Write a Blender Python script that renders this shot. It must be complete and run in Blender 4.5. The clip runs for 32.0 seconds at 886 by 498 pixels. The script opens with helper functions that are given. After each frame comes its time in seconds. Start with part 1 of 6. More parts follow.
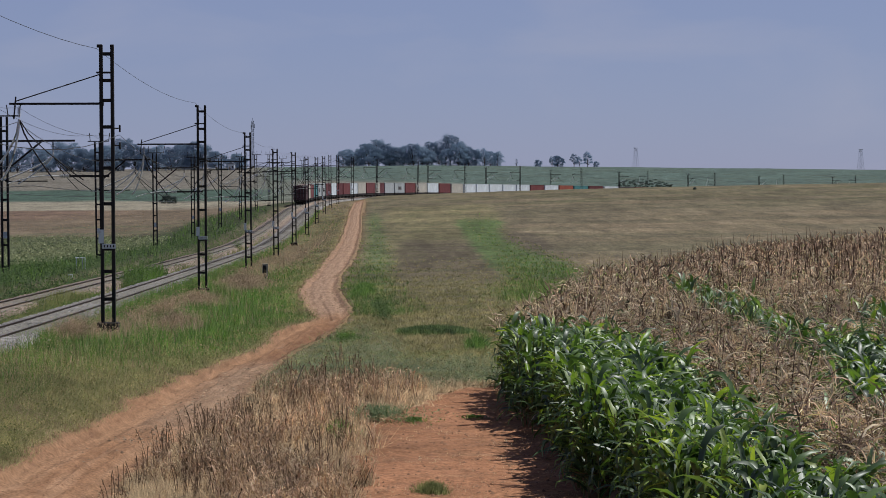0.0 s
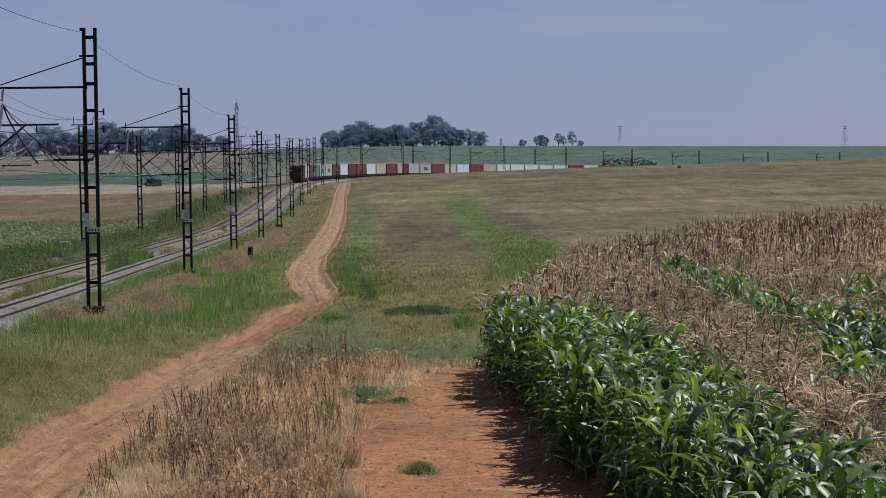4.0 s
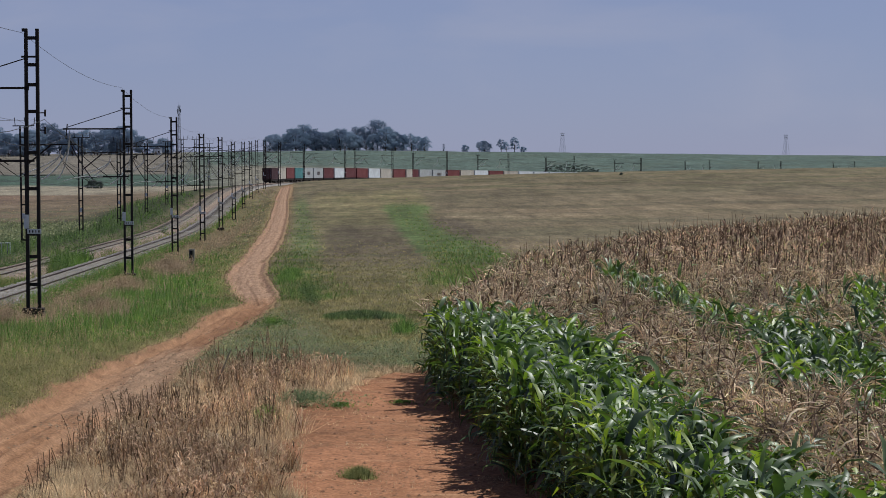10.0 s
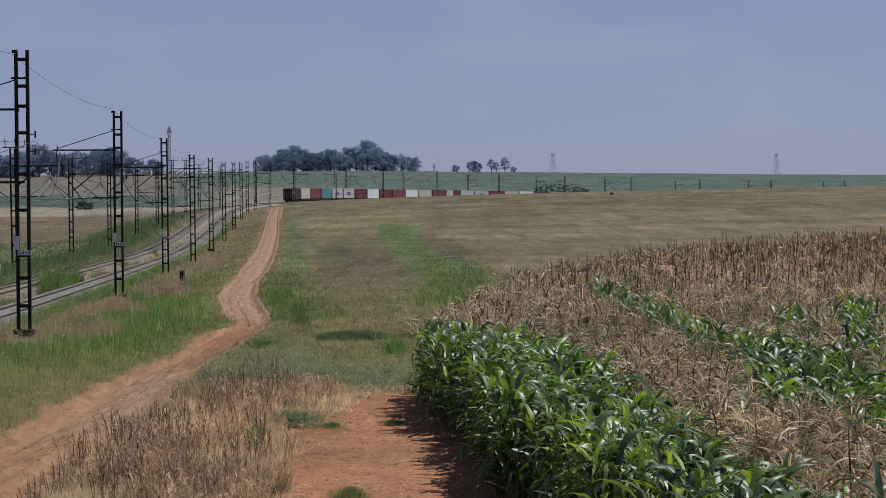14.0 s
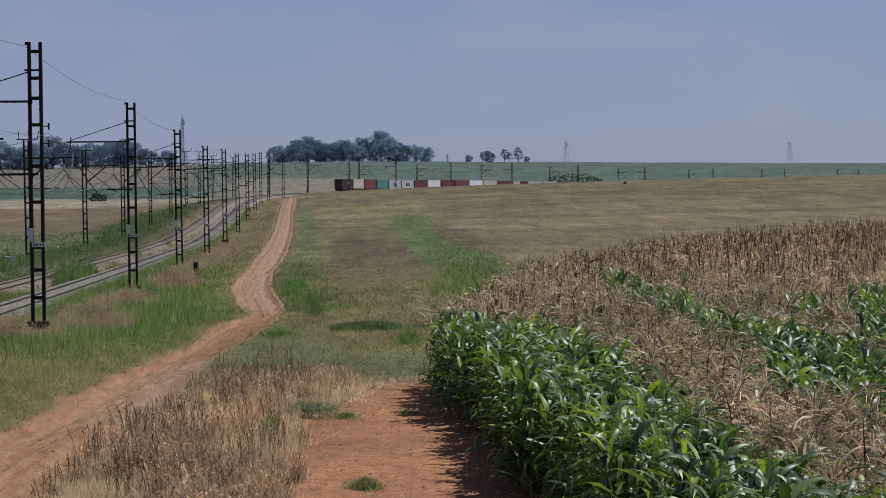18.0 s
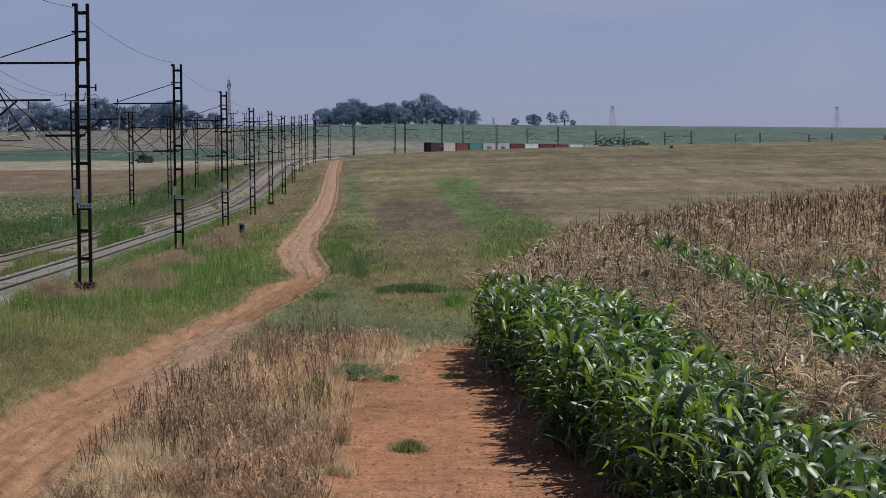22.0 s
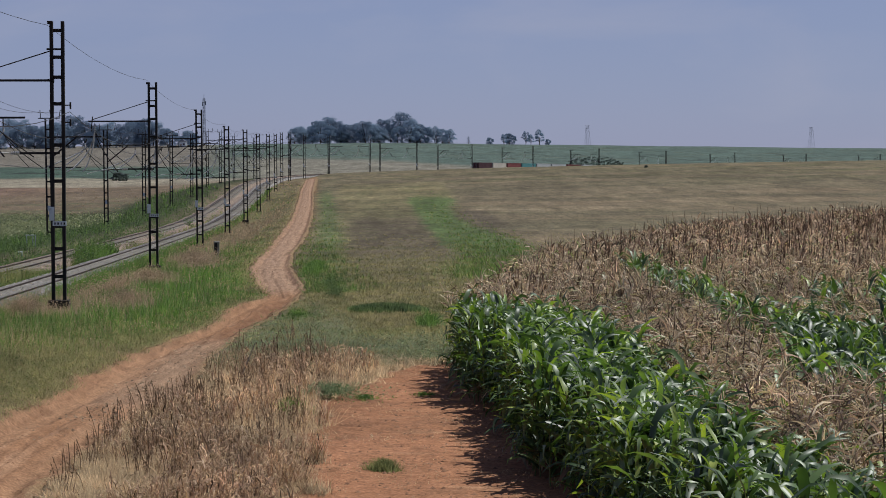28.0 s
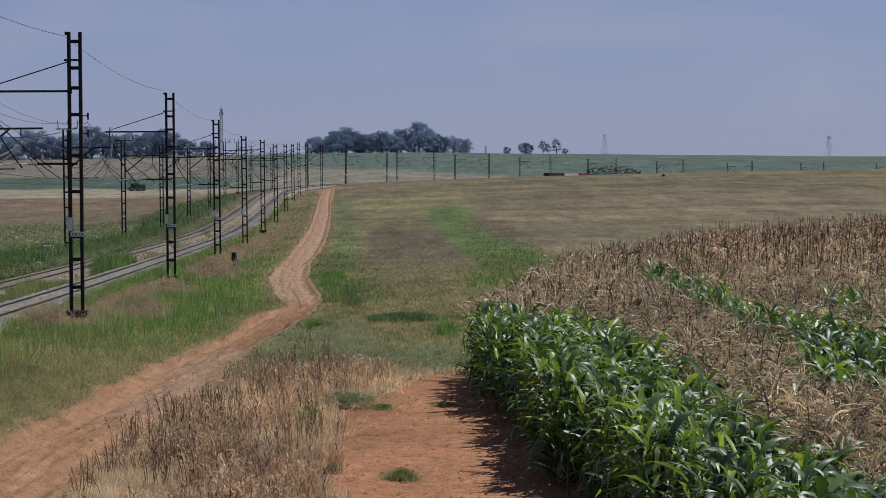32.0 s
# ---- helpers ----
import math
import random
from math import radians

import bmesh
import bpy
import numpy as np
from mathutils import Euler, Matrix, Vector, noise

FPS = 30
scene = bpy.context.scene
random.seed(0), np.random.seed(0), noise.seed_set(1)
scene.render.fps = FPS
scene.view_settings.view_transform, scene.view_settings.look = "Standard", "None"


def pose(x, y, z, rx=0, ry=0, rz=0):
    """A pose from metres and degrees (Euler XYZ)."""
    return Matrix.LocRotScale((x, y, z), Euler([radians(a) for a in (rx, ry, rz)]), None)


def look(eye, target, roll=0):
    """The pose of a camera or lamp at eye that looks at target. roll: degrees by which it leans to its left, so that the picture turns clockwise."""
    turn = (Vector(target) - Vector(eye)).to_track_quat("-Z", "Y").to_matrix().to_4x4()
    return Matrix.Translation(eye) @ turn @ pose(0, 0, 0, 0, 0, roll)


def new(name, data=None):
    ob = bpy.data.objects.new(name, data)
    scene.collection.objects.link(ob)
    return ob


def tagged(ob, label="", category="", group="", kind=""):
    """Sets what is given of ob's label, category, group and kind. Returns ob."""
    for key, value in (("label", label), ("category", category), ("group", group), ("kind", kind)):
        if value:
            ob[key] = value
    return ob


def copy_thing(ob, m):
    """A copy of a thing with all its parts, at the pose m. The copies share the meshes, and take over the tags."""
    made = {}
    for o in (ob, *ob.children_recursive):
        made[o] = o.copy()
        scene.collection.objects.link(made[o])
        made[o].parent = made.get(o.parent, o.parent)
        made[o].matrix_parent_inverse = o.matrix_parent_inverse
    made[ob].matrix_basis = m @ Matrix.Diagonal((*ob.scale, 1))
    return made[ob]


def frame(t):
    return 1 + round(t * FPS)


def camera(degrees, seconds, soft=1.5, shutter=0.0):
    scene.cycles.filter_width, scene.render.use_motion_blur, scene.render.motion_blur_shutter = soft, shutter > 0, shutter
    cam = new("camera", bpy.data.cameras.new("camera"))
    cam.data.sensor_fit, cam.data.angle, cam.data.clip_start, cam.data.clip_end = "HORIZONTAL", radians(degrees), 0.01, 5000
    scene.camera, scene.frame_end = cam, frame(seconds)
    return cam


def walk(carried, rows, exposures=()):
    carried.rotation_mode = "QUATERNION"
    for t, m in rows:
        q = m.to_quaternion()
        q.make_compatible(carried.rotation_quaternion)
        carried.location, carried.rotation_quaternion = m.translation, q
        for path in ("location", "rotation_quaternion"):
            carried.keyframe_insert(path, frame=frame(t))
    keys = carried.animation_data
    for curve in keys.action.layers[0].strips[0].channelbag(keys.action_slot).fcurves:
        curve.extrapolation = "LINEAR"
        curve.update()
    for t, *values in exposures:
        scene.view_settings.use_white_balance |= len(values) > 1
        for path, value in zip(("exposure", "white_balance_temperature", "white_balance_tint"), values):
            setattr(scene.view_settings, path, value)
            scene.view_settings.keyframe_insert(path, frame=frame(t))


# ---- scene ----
EYE = 5.5
# seconds, tilt, lean and turn of a camera held in the hand at one spot
PATH = [
    (0, 88.320, 0.400, -0.012), (0.5, 88.271, 0.893, -0.154), (1, 88.200, 0.716, -0.308), (1.5, 88.136, 0.910, -0.489), (2, 88.040, 0.624, -0.556),
    (2.5, 87.986, 0.534, -0.601), (3, 87.948, 0.600, -0.577), (3.5, 87.886, 0.849, -0.496), (5.5, 87.768, 1.106, -0.032), (6, 87.763, 1.433, 0.106),
    (6.5, 87.775, 1.515, 0.056), (7, 87.822, 1.384, -0.137), (7.5, 87.884, 1.166, -0.338), (8, 87.925, 0.647, -0.471), (8.5, 88.008, 0.901, -0.681),
    (9, 88.074, 1.225, -1.144), (9.5, 88.052, 0.775, -1.571), (10, 87.943, 0.354, -1.800), (10.5, 87.870, 0.411, -2.007), (11, 87.808, 0.312, -2.198),
    (11.5, 87.721, 0.231, -2.321), (12, 87.807, 0.069, -2.330), (12.5, 88.176, 0.422, -2.261), (13, 88.324, 0.423, -2.200), (13.5, 88.476, 0.473, -2.132),
    (14, 88.437, 0.515, -2.035), (14.5, 88.367, 0.386, -2.065), (16.5, 88.340, 0.299, -1.889), (17, 88.327, 0.636, -1.809), (17.5, 88.262, 0.760, -1.753),
    (18, 88.199, 0.768, -1.708), (18.5, 88.132, 0.491, -1.626), (19, 88.069, 0.372, -1.550), (19.5, 87.950, 0.366, -1.469), (20, 87.818, 0.337, -1.419),
    (20.5, 87.676, -0.115, -1.233), (21, 87.567, -0.089, -1.020), (21.5, 87.439, 0.033, -0.781), (22, 87.304, 0.519, -0.582), (22.5, 87.236, 0.738, -0.532),
    (23, 87.279, 0.765, -0.595), (23.5, 87.351, 0.791, -0.694), (24, 87.408, 0.519, -0.805), (24.5, 87.538, 0.672, -0.938), (25, 87.626, 0.640, -1.142),
    (25.5, 87.771, 1.013, -1.301), (27.5, 87.787, 0.470, -1.259), (28, 87.764, 0.320, -1.194), (28.5, 87.715, 0.411, -1.084), (29, 87.731, 0.372, -0.982),
    (29.5, 87.745, 0.272, -0.983), (30, 87.804, 0.133, -0.981), (30.5, 87.875, 0.069, -0.972), (31, 87.961, 0.394, -0.928), (31.5, 87.989, -0.002, -0.863),
    (32, 88.000, 0.491, -0.772),
]
cam = camera(21.5, 32.0, soft=0.6)
walk(cam, [(t, pose(0, 0, EYE, rx, ry, rz)) for t, rx, ry, rz in PATH], exposures=[(0.0, 0.0), (32.0, 0.0)])

# ---- sky and sun ----
SUN_UP, SUN_AZ = 60.0, 70.0     # elevation, and degrees clockwise from straight ahead
world = bpy.data.worlds.new("sky")
scene.world = world
world.use_nodes = True
wn, wl = world.node_tree.nodes, world.node_tree.links
sky = wn.new("ShaderNodeTexSky")
sky.sky_type, sky.sun_disc = "NISHITA", False
sky.sun_elevation, sky.sun_rotation = radians(SUN_UP), radians(SUN_AZ)
sky.altitude, sky.air_density, sky.dust_density, sky.ozone_density = 1500, 1.0, 0.6, 2.0
tint = wn.new("ShaderNodeMix")
tint.data_type, tint.blend_type = "RGBA", "MIX"
tint.inputs[0].default_value = 0.72       # hazy summer air evens the sky out
tint.inputs[7].default_value = (2.75, 3.25, 6.15, 1)
wl.new(sky.outputs[0], tint.inputs[6])
wisp = wn.new("ShaderNodeTexNoise")
wisp.inputs["Scale"].default_value, wisp.inputs["Detail"].default_value, wisp.inputs["Distortion"].default_value = 9.0, 6.0, 0.4
wco, wmap = wn.new("ShaderNodeTexCoord"), wn.new("ShaderNodeMapping")
wmap.inputs["Scale"].default_value = (1.0, 1.0, 3.0)
wl.new(wco.outputs["Generated"], wmap.inputs[0])
wl.new(wmap.outputs[0], wisp.inputs["Vector"])
thin = wn.new("ShaderNodeMapRange")
thin.inputs[1].default_value, thin.inputs[2].default_value, thin.inputs[3].default_value, thin.inputs[4].default_value = 0.52, 0.8, 0.0, 0.35
wl.new(wisp.outputs["Fac"], thin.inputs[0])
cloud = wn.new("ShaderNodeMix")
cloud.data_type = "RGBA"
cloud.inputs[7].default_value = (5.2, 5.3, 6.6, 1)
wl.new(thin.outputs[0], cloud.inputs[0])
wl.new(tint.outputs[2], cloud.inputs[6])
# the haze is brightest low down, the zenith a deeper blue
wsep, deep = wn.new("ShaderNodeSeparateXYZ"), wn.new("ShaderNodeMapRange")
wl.new(wco.outputs["Generated"], wsep.inputs[0])
wl.new(wsep.outputs[2], deep.inputs[0])
deep.interpolation_type = "SMOOTHSTEP"
deep.inputs[1].default_value, deep.inputs[2].default_value, deep.inputs[3].default_value, deep.inputs[4].default_value = 0.09, 0.65, 1.0, 0.36
fall = wn.new("ShaderNodeMix")
fall.data_type, fall.blend_type = "RGBA", "MULTIPLY"
fall.inputs[0].default_value = 1.0
wl.new(cloud.outputs[2], fall.inputs[6])
wl.new(deep.outputs[0], fall.inputs[7])
wl.new(fall.outputs[2], wn["Background"].inputs[0])
wn["Background"].inputs[1].default_value = 0.075
sun = new("sun", bpy.data.lights.new("sun", "SUN"))
sun.data.energy, sun.data.angle, sun.data.color = 4.0, radians(0.6), (0.95, 0.96, 0.915)
_e, _a = radians(SUN_UP), radians(SUN_AZ)
sun.matrix_world = look((60 * math.sin(_a), 60 * math.cos(_a), 100),
                        (60 * math.sin(_a) - math.cos(_e) * math.sin(_a), 60 * math.cos(_a) - math.cos(_e) * math.cos(_a), 100 - math.sin(_e)))


# ---- materials ----
def ramp(nt, fac, stops):
    r = nt.nodes.new("ShaderNodeValToRGB")
    el = r.color_ramp.elements
    while len(el) < len(stops):
        el.new(0.5)
    for e, (p, c) in zip(el, stops):
        e.position, e.color = p, (*c, 1)
    nt.links.new(fac, r.inputs[0])
    return r.outputs[0]


def noise_node(nt, scale, detail=4.0, coord="Object"):
    tc = nt.nodes.new("ShaderNodeTexCoord")
    n = nt.nodes.new("ShaderNodeTexNoise")
    n.inputs["Scale"].default_value, n.inputs["Detail"].default_value = scale, detail
    nt.links.new(tc.outputs[coord], n.inputs["Vector"])
    return n.outputs["Fac"]


def mixed(nt, a, b, fac, mode="MIX"):
    m = nt.nodes.new("ShaderNodeMix")
    m.data_type, m.blend_type = "RGBA", mode
    for sock, v in ((m.inputs[0], fac), (m.inputs[6], a), (m.inputs[7], b)):
        if isinstance(v, (int, float)):
            sock.default_value = v
        elif isinstance(v, tuple):
            sock.default_value = (*v, 1)
        else:
            nt.links.new(v, sock)
    return m.outputs[2]


def base_material(name, rough=0.8, metal=0.0, spec=0.3):
    m = bpy.data.materials.new(name)
    m.use_nodes = True
    p = m.node_tree.nodes["Principled BSDF"]
    p.inputs["Roughness"].default_value, p.inputs["Metallic"].default_value = rough, metal
    p.inputs["Specular IOR Level"].default_value = spec
    return m, m.node_tree, p


def bumped(nt, p, fac, strength, distance):
    b = nt.nodes.new("ShaderNodeBump")
    b.inputs["Strength"].default_value, b.inputs["Distance"].default_value = strength, distance
    nt.links.new(fac, b.inputs["Height"])
    nt.links.new(b.outputs[0], p.inputs["Normal"])


def surface(name, c1, c2, coarse=1.5, fine=25.0, rough=0.8, metal=0.0, bump=0.3, depth=0.01, spec=0.3):
    """Two colours mottled at a coarse scale, with fine grain and relief."""
    m, nt, p = base_material(name, rough, metal, spec)
    big = noise_node(nt, coarse, 5.0)
    small = noise_node(nt, fine, 6.0)
    c = ramp(nt, big, [(0.32, c1), (0.68, c2)])
    g = ramp(nt, small, [(0.3, (0.72, 0.72, 0.72)), (0.7, (1.15, 1.15, 1.15))])
    nt.links.new(mixed(nt, c, g, 1.0, "MULTIPLY"), p.inputs["Base Color"])
    bumped(nt, p, small, bump, depth)
    return m


def blades(name, stops, rough=0.6, spec=0.25, translucent=0.3, patch=0.12, per="island", through_tint=(1.15, 1.3, 0.6), clumpy=True):
    """Leaves and grass: colour varies from blade to blade and in patches, and some light comes through."""
    m, nt, p = base_material(name, rough, 0.0, spec)
    if per == "island":
        rnd = nt.nodes.new("ShaderNodeNewGeometry").outputs["Random Per Island"]
    else:
        rnd = nt.nodes.new("ShaderNodeObjectInfo").outputs["Random"]
    c = ramp(nt, rnd, stops)
    pat = ramp(nt, noise_node(nt, patch, 4.0), [(0.3, (0.7, 0.72, 0.7)), (0.7, (1.22, 1.18, 1.1))])
    c = mixed(nt, c, pat, 1.0, "MULTIPLY")
    clump = ramp(nt, noise_node(nt, patch * 13, 3.0), [(0.32, (0.58, 0.60, 0.58)), (0.5, (0.95, 0.95, 0.92)), (0.68, (1.42, 1.34, 1.2))])
    if clumpy:
        c = mixed(nt, c, clump, 1.0, "MULTIPLY")
    nt.links.new(c, p.inputs["Base Color"])
    if translucent:
        t = nt.nodes.new("ShaderNodeBsdfTranslucent")
        nt.links.new(mixed(nt, c, through_tint, 1.0, "MULTIPLY"), t.inputs[0])
        mx = nt.nodes.new("ShaderNodeMixShader")
        mx.inputs[0].default_value = translucent
        out = nt.nodes["Material Output"]
        nt.links.new(p.outputs[0], mx.inputs[1])
        nt.links.new(t.outputs[0], mx.inputs[2])
        nt.links.new(mx.outputs[0], out.inputs[0])
    return m


M = {}
M["mast"] = surface("mast_steel", (0.012, 0.012, 0.014), (0.030, 0.024, 0.022), 1.2, 30, 0.75, 0.0, 0.3, 0.004)
M["rail"] = surface("rail_steel", (0.045, 0.03, 0.024), (0.09, 0.06, 0.045), 0.6, 20, 0.6, 0.3, 0.2, 0.003)
M["rail_top"] = surface("rail_head", (0.11, 0.085, 0.07), (0.20, 0.16, 0.135), 0.5, 15, 0.45, 0.4, 0.1, 0.002)
M["sleeper"] = surface("sleeper_concrete", (0.20, 0.18, 0.155), (0.30, 0.275, 0.24), 0.8, 18, 0.9)
M["ballast"] = surface("ballast_stone", (0.105, 0.098, 0.096), (0.37, 0.344, 0.331), 3.5, 7, 0.95, 0, 0.8, 0.05)
M["ballast_old"] = surface("ballast_brown", (0.13, 0.098, 0.078), (0.36, 0.275, 0.22), 3.5, 7, 0.95, 0, 0.8, 0.05)
M["wire"] = surface("wire_metal", (0.03, 0.03, 0.03), (0.06, 0.055, 0.05), 2, 30, 0.5, 0.4)
M["cable"] = surface("cable_light", (0.62, 0.62, 0.62), (0.78, 0.78, 0.76), 2, 30, 0.5, 0.2)
M["porcelain"] = surface("insulator_porcelain", (0.45, 0.44, 0.42), (0.6, 0.58, 0.55), 3, 30, 0.3)
M["white"] = surface("painted_plate", (0.55, 0.56, 0.57), (0.72, 0.73, 0.74), 4, 30, 0.6)
M["black"] = surface("black_paint", (0.012, 0.012, 0.013), (0.025, 0.024, 0.024), 4, 30, 0.6)
M["concrete"] = surface("concrete", (0.28, 0.26, 0.23), (0.42, 0.39, 0.35), 2, 20, 0.9)
M["timber"] = surface("dead_wood", (0.30, 0.25, 0.19), (0.45, 0.39, 0.31), 3, 30, 0.9)
M["bark"] = surface("bark", (0.06, 0.05, 0.045), (0.12, 0.10, 0.085), 2, 10, 0.95)
M["under"] = surface("wagon_steel", (0.02, 0.016, 0.014), (0.045, 0.035, 0.03), 1.0, 12, 0.8)
M["galv"] = surface("galvanised_steel", (0.22, 0.24, 0.28), (0.30, 0.32, 0.36), 0.5, 8, 0.6, 0.3)


def paint(name, c, rough=0.55):
    """Container paint with faded patches and rust."""
    m, nt, p = base_material(name, rough)
    fade = ramp(nt, noise_node(nt, 0.5, 5.0), [(0.3, tuple(v * 0.85 for v in c)), (0.7, tuple(min(1, v * 1.12 + 0.01) for v in c))])
    rust = ramp(nt, noise_node(nt, 2.2, 6.0), [(0.62, (0, 0, 0)), (0.75, (0.55, 0.55, 0.55))])
    nt.links.new(mixed(nt, fade, (0.13, 0.06, 0.035), rust), p.inputs["Base Color"])
    return m


# the last box has a maroon darkened to carry its rear end's shade
PAINTS = {"maroon": (0.13, 0.034, 0.036), "red": (0.175, 0.046, 0.045), "beige": (0.50, 0.46, 0.40), "teal": (0.07, 0.22, 0.23),
          "grey": (0.42, 0.44, 0.45), "white": (0.66, 0.70, 0.74), "orange": (0.33, 0.085, 0.05), "dark": (0.09, 0.07, 0.07), "maroon_shaded": (0.055, 0.02, 0.023)}
for k, c in PAINTS.items():
    M[k] = paint("paint_" + k, c)


# ---- mesh helpers ----
def quick(name, V, F, mat, parent=None, mats=None, index=None, normals=None):
    """A mesh object from arrays of vertices and of faces that all have the same number of corners."""
    V, F = np.asarray(V, np.float32).reshape(-1, 3), np.asarray(F, np.int32)
    me = bpy.data.meshes.new(name)
    n, k = F.shape
    me.vertices.add(len(V))
    me.vertices.foreach_set("co", V.ravel())
    me.loops.add(n * k)
    me.loops.foreach_set("vertex_index", F.ravel())
    me.polygons.add(n)
    me.polygons.foreach_set("loop_start", np.arange(0, n * k, k, dtype=np.int32))
    me.polygons.foreach_set("loop_total", np.full(n, k, np.int32))
    for m in (mats or [mat]):
        me.materials.append(m)
    if index is not None:
        me.polygons.foreach_set("material_index", np.asarray(index, np.int32))
    me.update(calc_edges=True)
    if normals is not None:
        N = np.asarray(normals, np.float32)
        N = N / (np.linalg.norm(N, axis=1)[:, None] + 1e-6)
        at = me.attributes.new("custom_normal", "FLOAT_VECTOR", "POINT")
        at.data.foreach_set("vector", N.ravel())
    ob = new(name, me)
    if parent is not None:
        ob.parent = parent
    return ob


def part(name, bm, material, parent, label=""):
    me = bpy.data.meshes.new(name)
    bm.to_mesh(me)
    bm.free()
    me.materials.append(material)
    ob = new(name, me)
    ob.parent = parent
    return tagged(ob, label)


def same(name, ob, parent, m=None, label=""):
    """Another object on the mesh of ob."""
    o = new(name, ob.data)
    o.parent = parent
    if m is not None:
        o.matrix_basis = m
    return tagged(o, label)


def thing(name, m=None, label="", category="", group=""):
    e = new(name)
    e.empty_display_size = 0.3
    if m is not None:
        e.matrix_basis = m
    return tagged(e, label, category, group)


def box_bm(sx, sy, sz, at=(0, 0, 0), bevel=0.0, bm=None):
    own = bmesh.new()
    bmesh.ops.create_cube(own, size=1.0, matrix=Matrix.Translation(at) @ Matrix.Diagonal((sx, sy, sz, 1)))
    if bevel:
        bmesh.ops.bevel(own, geom=own.edges[:], offset=bevel, segments=1, affect="EDGES", profile=0.5)
    if bm is None:
        return own
    tmp = bpy.data.meshes.new("tmp")
    own.to_mesh(tmp)
    own.free()
    bm.from_mesh(tmp)
    bpy.data.meshes.remove(tmp)
    return bm


def rod_bm(a, b, r0, r1=None, seg=8, bm=None):
    bm = bm or bmesh.new()
    a, b = Vector(a), Vector(b)
    q = (b - a).to_track_quat("Z", "Y").to_matrix().to_4x4()
    bmesh.ops.create_cone(bm, cap_ends=True, segments=seg, radius1=r0, radius2=r0 if r1 is None else r1, depth=(b - a).length,
                          matrix=Matrix.Translation((a + b) / 2) @ q)
    return bm


def tube(points, r, seg=4):
    """Vertices and faces of a thin tube along points."""
    P = np.asarray(points, float)
    n = len(P)
    d = np.gradient(P, axis=0)
    d /= np.linalg.norm(d, axis=1)[:, None] + 1e-9
    up = np.tile([0.0, 0.0, 1.0], (n, 1))
    up[np.abs(d[:, 2]) > 0.95] = (1.0, 0.0, 0.0)
    s = np.cross(d, up)
    s /= np.linalg.norm(s, axis=1)[:, None] + 1e-9
    u = np.cross(s, d)
    a = np.arange(seg) * 2 * np.pi / seg
    V = P[:, None] + r * (np.cos(a)[None, :, None] * s[:, None] + np.sin(a)[None, :, None] * u[:, None])
    i, j = np.meshgrid(np.arange(n - 1), np.arange(seg), indexing="ij")
    F = np.stack([i * seg + j, i * seg + (j + 1) % seg, (i + 1) * seg + (j + 1) % seg, (i + 1) * seg + j], -1).reshape(-1, 4)
    return V.reshape(-1, 3), F


def gathered(pieces):
    V, F, o = [], [], 0
    for v, f in pieces:
        V.append(v)
        F.append(np.asarray(f) + o)
        o += len(v)
    return np.concatenate(V), np.concatenate(F)


def smooth01(v, a, b):
    t = np.clip((v - a) / (b - a), 0, 1)
    return t * t * (3 - 2 * t)


def lump(x, y, scale, seed=0.0):
    """Soft random relief between about -1 and 1, from turned sine waves."""
    r = np.random.RandomState(int(seed * 7 + 11))
    out = 0.0
    for i in range(7):
        a, ph, k = r.uniform(0, 2 * np.pi), r.uniform(0, 6.28), (0.6 + 0.33 * i) / scale
        out = out + np.sin((x * np.cos(a) + y * np.sin(a)) * 2 * np.pi * k + ph + 1.3 * np.sin((x * np.sin(a) - y * np.cos(a)) * 2.2 * k + ph * 2)) / (1 + 0.35 * i)
    return out / 3.0


# ---- the railway's line: straight, then a curve to the right ----
def line_points(length=1700.0):
    ang, x, y, rows = -0.0252, -17.0, 0.0, []
    for s in range(int(length)):
        rows.append((x, y, ang))
        k = min(1.0, max(0.0, (s - 436.0) / 154.0)) / 706.0
        ang += k
        x, y = x + math.sin(ang), y + math.cos(ang)
    return np.array(rows)


LINE = line_points()
LINE_S = np.arange(len(LINE), dtype=float)
_ps = np.arange(0.0, 1700.0, 4.0)
_kern = np.hanning(11) / np.hanning(11).sum()


def eased(sx, sz):
    return np.convolve(np.pad(np.interp(_ps, sx, sz), 5, mode="edge"), _kern, "valid")


_far_s, _far_z = [272, 318, 364, 410, 450, 520, 629, 708, 758, 822, 875, 940, 1050, 1300, 1700], [-1.6, -1.29, -0.61, 0.3, 0.75, 1.15, 1.25, 1.0, 0.5, -0.05, -0.7, -1.7, -3.4, -5.0, -6.0]
_pz = eased([0, 60, 78, 88, 97, 108, 123, 139, 160, 178, 206, 230] + _far_s, [1.2, 0.75, 0.5, 0.32, 0.19, 0.04, -0.14, -0.34, -0.58, -0.78, -1.08, -1.35] + _far_z)
_wz = eased([0, 95, 134, 180, 226] + _far_s, [0.35, 0.1, -0.39, -1.18, -1.6] + _far_z)


def rail_z(s):
    return np.interp(s, _ps, _pz)


def mast_z(s):
    """Level from which masts and wires are set out."""
    return np.interp(s, _ps, _wz)


def on_line(s, lateral=0.0):
    """x, y and heading (clockwise from +y) at s metres along the line, lateral metres to its right."""
    x, y, a = (np.interp(s, LINE_S, LINE[:, i]) for i in range(3))
    return x + lateral * np.cos(a), y - lateral * np.sin(a), a


FAR_TRACK, NEAR_TRACK, NEAR_ROW, FAR_ROW = 0.0, 3.8, 6.55, -5.6


